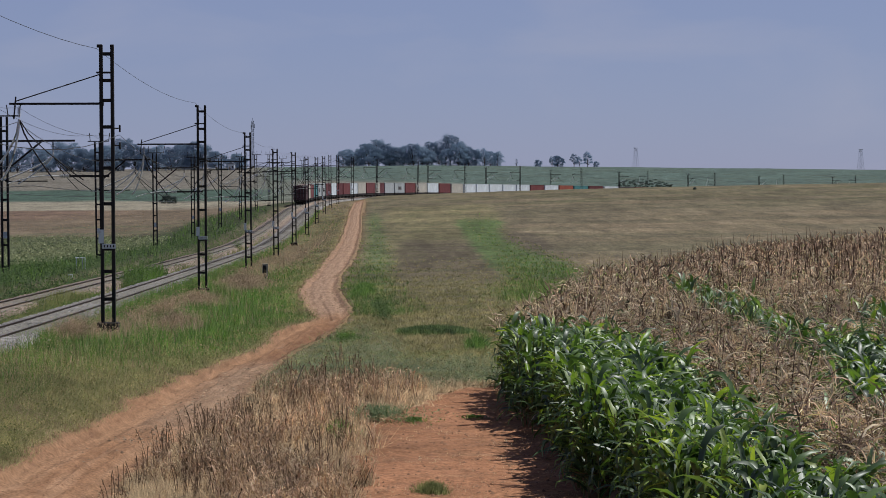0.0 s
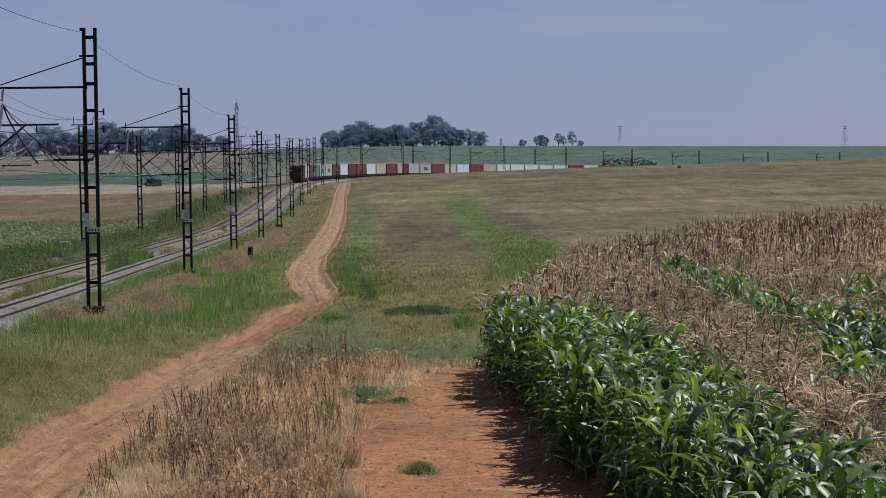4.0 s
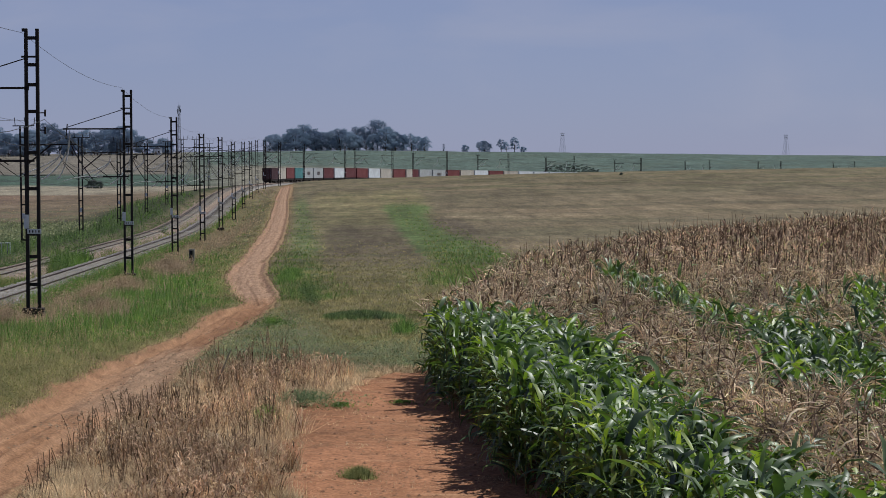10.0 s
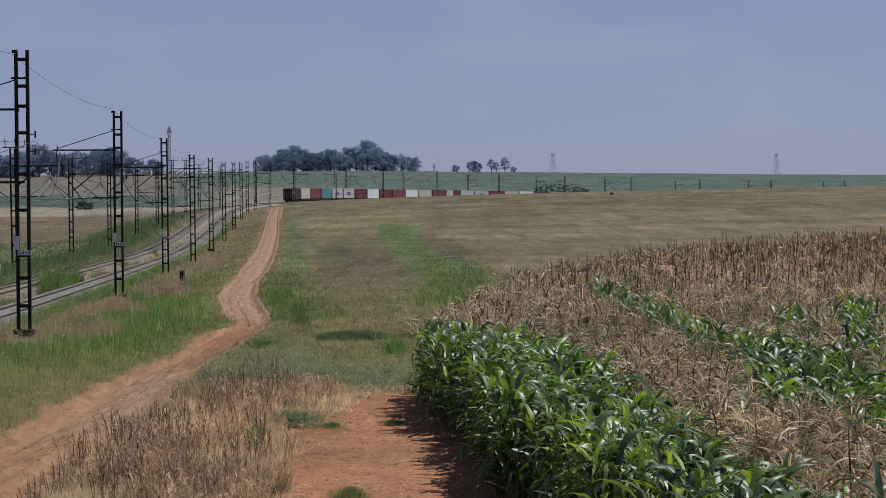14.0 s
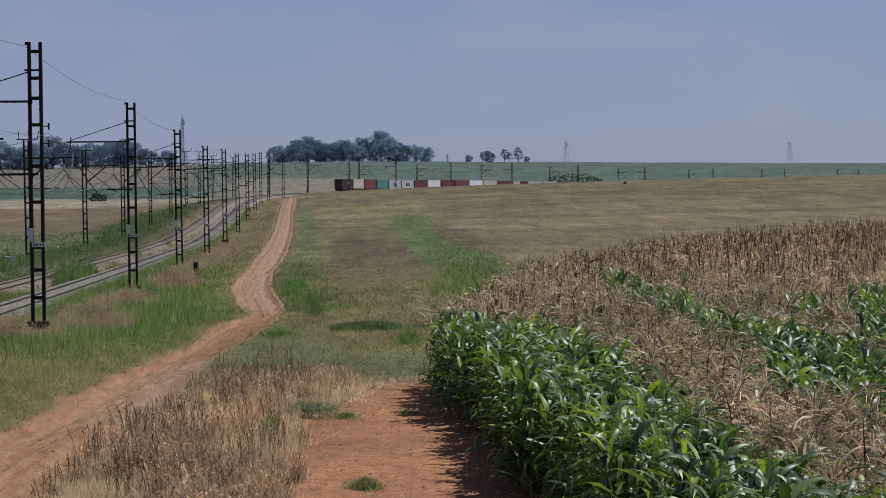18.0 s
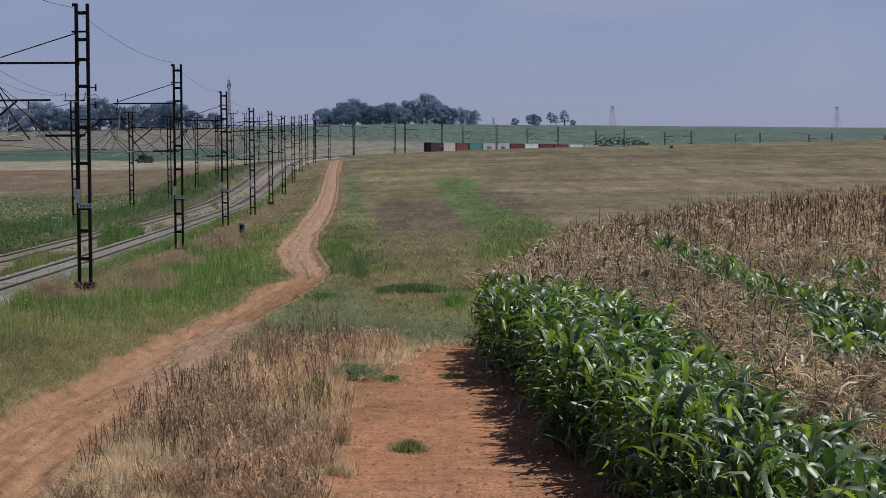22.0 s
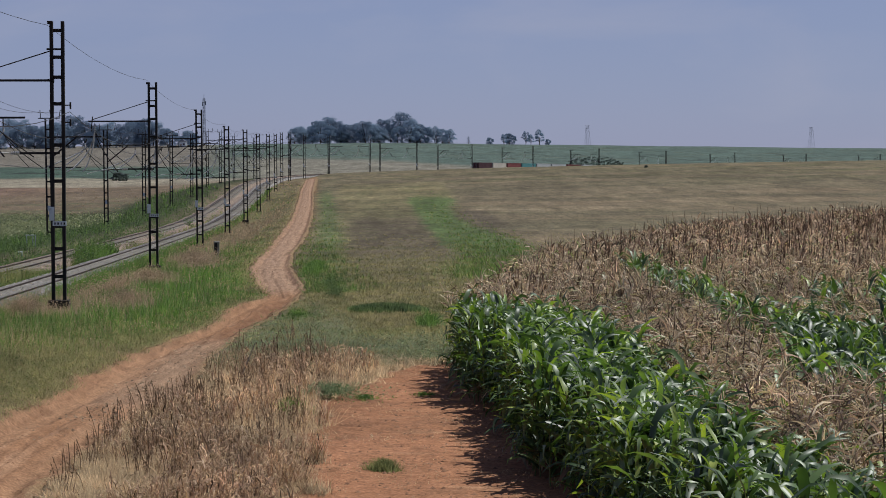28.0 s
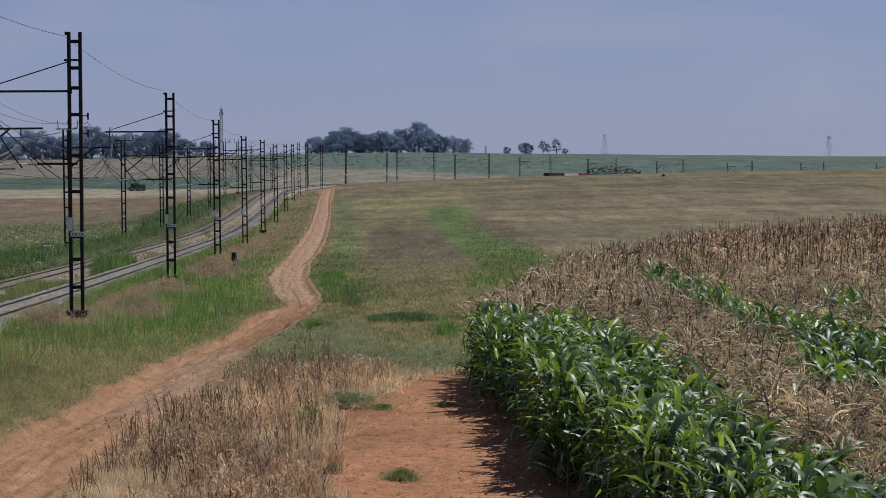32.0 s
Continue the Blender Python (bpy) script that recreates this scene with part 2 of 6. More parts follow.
def to_line(x, y):
    """s and lateral of places."""
    x, y = np.ravel(x), np.ravel(y)
    S, L = np.empty(len(x)), np.empty(len(x))
    px_, py_, pa_, ps_ = LINE[::5, 0], LINE[::5, 1], LINE[::5, 2], LINE_S[::5]
    for i in range(0, len(x), 4000):
        dx, dy = x[i:i + 4000, None] - px_, y[i:i + 4000, None] - py_
        j = np.argmin(dx * dx + dy * dy, 1)
        q = np.arange(len(j))
        ax, ay = np.sin(pa_[j]), np.cos(pa_[j])
        S[i:i + 4000] = ps_[j] + dx[q, j] * ax + dy[q, j] * ay
        L[i:i + 4000] = dx[q, j] * ay - dy[q, j] * ax
    return S, L


# ---- the lie of the land ----
def ground_z(x, y):
    x, y = np.asarray(x, float), np.asarray(y, float)
    shape = x.shape
    x, y = x.ravel(), y.ravel()
    s, u = to_line(x, y)
    rz = rail_z(s)
    # field on the near side, rising to a crest and falling behind it
    f = np.interp(y, [-4000, 0, 90, 180, 260, 320, 370, 430, 480, 520, 560, 640, 720, 860, 1000, 1400, 4000],
                  [-0.5, -0.5, -0.5, -0.7, -0.8, -0.5, 0.05, 0.6, 1.1, 1.55, 1.7, 1.3, -0.2, -3.0, -5.5, -8, -8])
    f = f + 3.3 * (1 - np.exp(-np.clip(x + 19, 0, 400) / 90)) * smooth01(y, 230, 540) * (1 - 0.6 * smooth01(y, 620, 1000))
    f = f + 0.10 * lump(x, y, 14, 1) * smooth01(y, 60, 160) + 0.05 * lump(x, y, 4, 2)
    # plain and hills on the far side
    ridge = np.interp(x, [-900, -270, -13, 123, 300, 900], [13, 14.5, 16.2, 14.0, 10.8, 4])
    b = -1.3 + 2.2 * smooth01(y, 780, 1000) + (ridge - 0.9) * smooth01(y, 900, 1650)
    b = b + 0.25 * lump(x, y, 90, 3) * smooth01(y, 250, 600) + 0.06 * lump(x, y, 6, 4)
    b = np.where(y < 300, np.maximum(b, -1.3), b)
    near = rz - 0.45
    z = np.where(u > 1.9, near + (f - near) * smooth01(u, 7.5, 12.5), near + 0.6 * smooth01(-u, 2.4, 4.2) * (1 - smooth01(s, 420, 520)) + (b - near - 0.6 * (1 - smooth01(s, 420, 520))) * smooth01(-u, 7, 16))
    return z.reshape(shape)


def gz1(x, y):
    return float(ground_z(np.array([x]), np.array([y]))[0])

# ---- plan of the ground's cover ----
# the dirt road: middle, distance, width
ROAD = [(-7, 20, 2.8), (-7.35, 33, 2.3), (-7.48, 40, 2.15), (-7.45, 47, 2.1), (-7.36, 50.5, 2.12), (-7.11, 54.6, 2.22), (-6.89, 57.2, 2.78), (-6.82, 62, 2.75), (-6.79, 67.7, 2.38),
        (-6.7, 71.7, 2.1), (-6.44, 76.8, 1.87), (-6.1, 81.7, 1.6), (-5.65, 88.6, 1.9), (-5.62, 93, 2.25), (-5.42, 96.5, 2.15), (-5.15, 98.5, 1.7), (-5.05, 100.5, 1.6), (-4.92, 103, 1.2),
        (-5.09, 105.7, 1.76), (-5.37, 110, 2.02), (-5.69, 114.3, 2.18), (-6.37, 122, 2.18), (-7.01, 131, 2.24), (-7.49, 145, 2.04), (-7.64, 152, 1.69), (-7.89, 168, 1.99), (-8.19, 181, 2.09),
        (-8.49, 194, 2.09), (-9.14, 220, 2.09), (-10.54, 267, 2.09), (-12.14, 316, 2.14), (-14.24, 379, 2.09), (-15.24, 410, 2.09), (-16.24, 445.2, 2.09), (-18.04, 505, 2.09)]
_rx, _ry, _rw = (np.array(c) for c in zip(*ROAD))


def road_gap(x, y):
    """Metres outside the dirt road's edge; negative on it."""
    g = np.abs(x - np.interp(y, _ry, _rx)) - np.interp(y, _ry, _rw) / 2
    return np.where(y > 512, 9.0, g)


CORN_Y, CORN_X = [22, 28, 37, 46, 63, 66, 97, 132, 161, 172], [4.5, 3.9, 3.0, 2.3, 1.45, 1.8, 6.2, 16.5, 30.5, 40]


def in_corn(x, y):
    return x - np.where(y < 172, np.interp(y, CORN_Y, CORN_X), 1e3)


def soil_gap(x, y):
    return np.maximum(np.interp(y, [30, 45, 57, 62, 67], [-1.7, -1.95, -2.0, -0.9, 0.6]) - x, y - 67.5)


def mixc(c, w, col):
    return c + w[:, None] * (np.array(col) - c)


def cover(x, y):
    """The ground cover's colour and what grows there; far fields tinted for haze."""
    s, u = to_line(x, y)
    n1, n2, n3 = lump(x, y, 9, 5), lump(x, y, 2.2, 6), lump(x, y, 30, 7)
    c = np.tile(np.array((0.185, 0.156, 0.105)), (len(x), 1))
    c = mixc(c, smooth01(lump(x, y, 18, 15) + 0.6 * lump(x, y, 6, 16), 0.0, 0.8) * 0.5, (0.15, 0.14, 0.075))
    c = mixc(c, smooth01(lump(x, 0.6 * y, 25, 17) + 0.5 * n2, 0.3, 1.0) * 0.5, (0.25, 0.205, 0.125))
    c = mixc(c, smooth01(y, 180, 330) * 0.7, (0.182, 0.150, 0.102))
    # the open field beyond: dry grass in broad uneven layers, rougher towards the crest
    n4, n5 = lump(0.35 * x, y, 48, 81) + 0.5 * lump(0.5 * x, y, 17, 85), lump(x, y, 5, 82)
    c = mixc(c, smooth01(n4 + 0.5 * n1, 0.0, 0.8) * smooth01(y, 120, 200) * 0.6, (0.115, 0.106, 0.066))
    c = mixc(c, smooth01(-n4 + 0.4 * n1, 0.1, 0.8) * smooth01(x, 4, 12) * 0.7, (0.265, 0.205, 0.138))
    c = mixc(c, smooth01(y, 375, 430) * smooth01(n3 + 0.7 * n1, -0.3, 0.6) * 0.7, (0.105, 0.105, 0.055))
    c = mixc(c, smooth01(y, 440, 480) * smooth01(n1 + 0.5 * n5, 0.1, 0.7) * 0.6, (0.225, 0.185, 0.105))
    # mown strip, with khaki, plum-brown and green patches
    strip = smooth01(x, np.interp(y, [80, 170, 370], [-6, -4.5, -10]), np.interp(y, [80, 170, 370], [-4, -3.2, -8.5])) * (1 - smooth01(x - np.interp(y, [100, 200, 390], [4.0, 6.0, 7.0]), 0, 3)) * (1 - smooth01(y, 395, 440))
    c = mixc(c, strip * 0.85, (0.175, 0.155, 0.088))
    c = mixc(c, strip * smooth01(y, 290, 320) * smooth01(np.sin(y / 6.5 + 0.7 * n3) + 0.4 * n1, 0.0, 0.9) * 0.75, (0.27, 0.225, 0.13))
    c = mixc(c, strip * smooth01(n1 + 0.5 * n2, 0.1, 0.8) * 0.5, (0.125, 0.135, 0.062))
    plum = smooth01(x + 0.7 * n5, np.interp(y, [142, 240], [-3.2, -5.2]), np.interp(y, [142, 240], [-2.2, -4.0])) * (1 - smooth01(x + 0.6 * n5, 3.2, 4.6)) * smooth01(y + 8 * n1, 136, 156) * (1 - smooth01(y + 12 * n1, 228, 256))
    c = mixc(c, plum * (0.75 + 0.25 * n5), (0.105, 0.083, 0.063))
    c = mixc(c, plum * smooth01(n1 + 0.6 * n2, 0.2, 0.8) * 0.5, (0.115, 0.115, 0.06))
    g0 = np.interp(y, [140, 148, 170, 213, 258, 330, 345], [5.2, 3.9, 3.2, 2.7, 2.4, 1.6, 3.0])
    g1 = np.interp(y, [140, 148, 174, 195, 231, 281, 330, 345], [6.5, 8.4, 9.4, 8.2, 7.0, 6.9, 8.6, 7.0])
    lush = smooth01(x + 0.6 * n5, g0 - 0.3, g0 + 0.7) * (1 - smooth01(x + 0.9 * n5, g1 - 0.8, g1 + 0.6)) * smooth01(y, 140, 150) * (1 - smooth01(y + 8 * n1, 325, 348))
    c = mixc(c, lush * 0.8, (0.090, 0.150, 0.050))
    c = mixc(c, lush * smooth01(n1 + 0.4 * n5, 0.2, 0.8) * 0.5, (0.105, 0.125, 0.055))
    by = (1 - smooth01(np.hypot((x - 8.6) / 2.4, (y - 243) / 40) + 0.25 * n5, 0.7, 1.05))
    c = mixc(c, by * 0.8, (0.105, 0.086, 0.064))
    c = mixc(c, (1 - smooth01(np.hypot((x - 4.4) / 2.4, (y - 125) / 12) + 0.3 * n5, 0.6, 1.1)) * 0.7, (0.095, 0.14, 0.045))
    band = (1 - smooth01(np.abs(x - np.interp(y, [100, 130, 172, 240, 370], [-3.3, -4.2, -4.9, -7.0, -11.0])) + 0.5 * n5, 0.6, 1.7)) * smooth01(y, 98, 112) * (1 - smooth01(y, 330, 420))
    c = mixc(c, band * (0.6 + 0.25 * n1), (0.088, 0.145, 0.048))
    edge_ = (1 - smooth01(road_gap(x, y) + 0.4 * n2, 0.4, 1.6)) * smooth01(y, 135, 160)
    c = mixc(c, edge_ * 0.6, (0.20, 0.155, 0.095))
    c = mixc(c, strip * (1 - smooth01(np.abs(y - 101 + 3 * n1), 3, 8)) * 0.7, (0.26, 0.225, 0.125))
    c = mixc(c, strip * (1 - smooth01(np.abs(y - 86 + 2 * n1), 1.5, 4)) * smooth01(x, -3, -1) * 0.6, (0.28, 0.24, 0.135))
    c = c * 0.93
    # weeds beyond the soil
    weeds = smooth01(y + 2 * n2, 64, 70) * (1 - smooth01(y + 4 * n1 + 2 * n2 + 5 * smooth01(x, -3, 0), 80, 92)) * smooth01(x, -7, -5.4) * (1 - smooth01(x, 3, 5))
    c = mixc(c, weeds * 0.8, (0.145, 0.165, 0.10))
    c = mixc(c, weeds * smooth01(n2 + 0.6 * n1, 0.1, 0.7) * 0.6, (0.27, 0.225, 0.13))
    c = mixc(c, (1 - smooth01(np.abs(soil_gap(x, y) - 0.7 + 0.4 * n2), 0.5, 1.3)) * smooth01(y, 58, 64) * (1 - smooth01(x, 2, 3)) * 0.85, (0.37, 0.265, 0.165))
    # verge between line and road
    verge = smooth01(u, 4.9, 5.5) * smooth01(-(x - np.interp(y, _ry, _rx)), 0.5, 1.4)
    c = mixc(c, verge * (1 - smooth01(y, 330, 470)), (0.10, 0.15, 0.03))
    c = mixc(c, verge * smooth01(y, 130, 220) * 0.65, (0.19, 0.15, 0.095))
    c = mixc(c, verge * smooth01(n1, 0.4, 0.9) * 0.4, (0.20, 0.15, 0.09))
    c = mixc(c, verge * (1 - smooth01(y, 60, 84)) * 0.8, (0.19, 0.165, 0.08))
    # stone spread between the tracks
    c = mixc(c, smooth01(u, -1.9, -1.5) * (1 - smooth01(u, 4.6, 5.0)) * (s < 560), (0.240, 0.192, 0.176))
    # far side of the line
    far = smooth01(-u, 3.0, 4.0)
    fc = np.tile(np.array((0.05, 0.06, 0.03)), (len(x), 1))
    d = y + 0.05 * x + 10 * n3
    fc = mixc(fc, smooth01(-u, 13, 17) * (1 - smooth01(d, 270, 290)), (0.05, 0.055, 0.03))
    fc = mixc(fc, smooth01(-u, 11, 18) * smooth01(d, 270, 300), (0.168, 0.130, 0.094))
    fc = mixc(fc, smooth01(-u, 11, 18) * smooth01(d, 270, 300) * (1 - smooth01(d, 380, 440)) * smooth01(0.5 * n1 + 0.8 * n3 + 0.03 * (x + 40), -0.5, 0.5) * 0.85, (0.115, 0.125, 0.068))
    fc = mixc(fc, smooth01(-u, 30, 60) * smooth01(d, 400, 440) * (0.75 + 0.25 * n1), (0.165, 0.108, 0.085))
    fc = mixc(fc, smooth01(-u, 20, 60) * smooth01(d, 560, 585), (0.27, 0.245, 0.195))
    # far fields lean blue-grey and pale: haze put into their hues
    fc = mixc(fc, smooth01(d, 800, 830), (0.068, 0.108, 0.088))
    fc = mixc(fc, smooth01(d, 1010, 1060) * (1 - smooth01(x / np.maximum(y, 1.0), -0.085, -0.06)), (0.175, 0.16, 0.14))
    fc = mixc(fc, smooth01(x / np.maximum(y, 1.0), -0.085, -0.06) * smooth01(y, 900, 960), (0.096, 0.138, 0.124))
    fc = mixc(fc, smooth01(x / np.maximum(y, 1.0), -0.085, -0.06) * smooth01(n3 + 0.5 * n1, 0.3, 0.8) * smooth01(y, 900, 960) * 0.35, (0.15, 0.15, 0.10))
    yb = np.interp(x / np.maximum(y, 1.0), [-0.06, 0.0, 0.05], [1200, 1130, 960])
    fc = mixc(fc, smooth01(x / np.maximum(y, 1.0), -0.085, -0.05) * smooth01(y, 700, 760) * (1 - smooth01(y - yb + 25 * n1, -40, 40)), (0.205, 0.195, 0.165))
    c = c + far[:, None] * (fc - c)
    # bare ground
    dead = smooth01(x - np.interp(y, _ry, _rx + _rw / 2), 0.0, 0.6) * (1 - smooth01(y + 0.6 * x, 66, 71)) * (1 - smooth01(x, 2, 4))
    c = mixc(c, dead, (0.40, 0.285, 0.185))
    soil = 1 - smooth01(soil_gap(x, y) + 0.5 * n2 + 0.25 * lump(x, y, 0.9, 9), -0.3, 0.5)
    c = mixc(c, soil, (0.36, 0.175, 0.10))
    c = mixc(c, soil * smooth01(lump(x, y, 2.6, 60) + 0.6 * lump(x, y, 0.8, 61), 0.1, 0.9) * 0.6, (0.24, 0.125, 0.075))
    c = mixc(c, soil * smooth01(lump(x, 3 * y, 4, 62), 0.4, 1.0) * 0.5, (0.42, 0.25, 0.155))
    c = mixc(c, smooth01(in_corn(x, y), 0.2, 0.8), (0.24, 0.12, 0.07))
    g = road_gap(x, y) + 0.2 * n2
    c = mixc(c, (1 - smooth01(g, 0.1, 0.75 + 0.3 * n1)) * (y < 512) * 0.5, (0.24, 0.175, 0.10))
    road = 1 - smooth01(g, -0.1, 0.2)
    c = mixc(c, road, (0.27, 0.155, 0.092))
    return c, np.maximum(road, 0.75 * soil)


def road_edge(x, y):
    """Metres outside the road's ragged edge."""
    return road_gap(x, y) + 0.05 + 0.16 * lump(x, y, 2.2, 6) + 0.09 * lump(x, y, 0.8, 91) + 0.05 * lump(x, y, 0.33, 92)


def road_dip(x, y):
    """How far the worn road lies under the field: cut banks, wheel ruts and washed hollows."""
    g, mid = road_edge(x, y), np.interp(y, _ry, _rx)
    off = x - mid
    on = smooth01(y, 10, 30) * (1 - smooth01(y, 480, 512))
    deep = 0.09 + 0.10 * (off < 0) * smooth01(y, 66, 84) * (1 - smooth01(y, 108, 125)) - 0.10 * (off > 0) * smooth01(y, 40, 50) * (1 - smooth01(y, 96, 104))
    rut = 1 - smooth01(np.abs(np.abs(off + 0.12 * lump(x * 0, y, 12, 93)) - 0.75), 0.08, 0.38)
    wash = lump(off * 3, y * 0.35, 1.6, 94)
    gully = 1 - smooth01(np.abs(off - np.interp(y, [70, 78, 84, 92, 99, 103], [0.2, 0.4, 0.55, 0.65, 0.6, 0.3]) + 0.2 * lump(x * 0, y, 5, 95)), 0.1, 0.42)
    gully = gully * smooth01(y, 72, 80) * (1 - smooth01(y, 98, 103))
    return on * (1 - smooth01(g, -0.28, 0.04)) * (deep + 0.07 * rut + 0.045 * wash + 0.12 * gully + 0.02 * lump(x, y, 0.5, 96))


def road_mesh():
    """The dirt road: a sheet of its own, cut into the field, that runs under the grass at its edges."""
    y = 6.0 * 4130 / np.arange(1240, 48.3, -2.0)
    v = np.concatenate([[-1.0], np.linspace(-0.93, 0.93, 45), [1.0]])
    Y = np.repeat(y[:, None], len(v), 1)
    X = np.interp(Y, _ry, _rx) + v[None, :] * (np.interp(Y, _ry, _rw) / 2 + 0.5)
    g = road_edge(X, Y)
    Z = ground_z(X, Y) - road_dip(X, Y) + 0.012 - 0.14 * smooth01(g, 0.06, 0.24)
    V = np.stack([X, Y, Z], -1).reshape(-1, 3)
    nr, na = X.shape
    i, j = np.meshgrid(np.arange(nr - 1), np.arange(na - 1), indexing="ij")
    F = np.stack([i * na + j, i * na + j + 1, (i + 1) * na + j + 1, (i + 1) * na + j], -1).reshape(-1, 4)
    x, y = V[:, 0], V[:, 1]
    off = x - np.interp(y, _ry, _rx)
    e = g.ravel()
    c = np.tile(np.array((0.300, 0.168, 0.098)), (len(x), 1))
    rc = np.abs(np.abs(off + 0.12 * lump(x * 0, y, 12, 93)) - 0.75)
    c = mixc(c, (1 - smooth01(rc, 0.1, 0.45)) * 0.75, (0.36, 0.215, 0.130))
    lanes = lump(off * 2.2, y / 14.0, 1.0, 71)
    c = mixc(c, smooth01(lanes, 0.1, 0.8) * 0.6, (0.225, 0.122, 0.072))
    c = mixc(c, smooth01(-lanes, 0.1, 0.8) * 0.6, (0.36, 0.225, 0.145))
    c = mixc(c, smooth01(y, 103, 112) * 0.8, (0.37, 0.255, 0.185))
    c = mixc(c, smooth01(y, 150, 260) * smooth01(lump(off * 2, y / 10, 1.2, 97), 0.1, 0.8) * 0.5, (0.33, 0.20, 0.125))
    c = mixc(c, smooth01(y, 53, 60) * (1 - smooth01(y, 74, 82)) * smooth01(off + 0.4 * lanes, -0.9, 0.1) * 0.65, (0.300, 0.215, 0.155))
    gy = np.abs(off - np.interp(y, [70, 78, 84, 92, 99, 103], [0.2, 0.4, 0.55, 0.65, 0.6, 0.3]) + 0.2 * lump(x * 0, y, 5, 95))
    c = mixc(c, (1 - smooth01(gy, 0.15, 0.5)) * smooth01(y, 74, 82) * (1 - smooth01(y, 98, 103)) * 0.75, (0.185, 0.098, 0.058))
    c = mixc(c, smooth01(e, -0.45, -0.15) * (1 - smooth01(e, -0.1, 0.1)) * 0.4, (0.28, 0.165, 0.102))
    c = mixc(c, smooth01(e, -0.10, 0.08) * 0.8, (0.23, 0.165, 0.095))
    c = c * np.array((0.94, 0.91, 0.89))
    m, nt, p = base_material("dirt_road", 0.95, 0, 0.15)
    at, lane = nt.nodes.new("ShaderNodeAttribute"), nt.nodes.new("ShaderNodeAttribute")
    at.attribute_name, lane.attribute_name = "cover", "lane"
    cc = at.outputs["Color"]
    for sc, det, lo, hi in (((5.0, 0.35, 1.0), 5.0, 0.84, 1.15), ((2.2, 1.0, 1.0), 6.0, 0.82, 1.16), ((14.0, 9.0, 1.0), 5.0, 0.72, 1.22)):
        mp, nz = nt.nodes.new("ShaderNodeMapping"), nt.nodes.new("ShaderNodeTexNoise")
        mp.inputs["Scale"].default_value = sc
        nz.inputs["Scale"].default_value, nz.inputs["Detail"].default_value = 1.0, det
        nt.links.new(lane.outputs["Vector"], mp.inputs[0])
        nt.links.new(mp.outputs[0], nz.inputs["Vector"])
        cc = mixed(nt, cc, ramp(nt, nz.outputs["Fac"], [(0.32, (lo, lo * 0.98, lo * 0.97)), (0.68, (hi, hi, hi))]), 1.0, "MULTIPLY")
    nt.links.new(cc, p.inputs["Base Color"])
    bumped(nt, p, nz.outputs["Fac"], 0.8, 0.06)
    ob = quick("dirt_road", V, F, m)
    ob.data.polygons.foreach_set("use_smooth", np.ones(len(F), bool))
    a = ob.data.color_attributes.new("cover", "FLOAT_COLOR", "POINT")
    a.data.foreach_set("color", np.concatenate([np.clip(c, 0.01, 1), np.ones((len(c), 1))], 1).astype(np.float32).ravel())
    b = ob.data.attributes.new("lane", "FLOAT_VECTOR", "POINT")
    b.data.foreach_set("vector", np.stack([off, y, 0 * y], -1).astype(np.float32).ravel())
    return tagged(ob, "rutted red dirt road with gravelly stretches", "road", kind="structure")


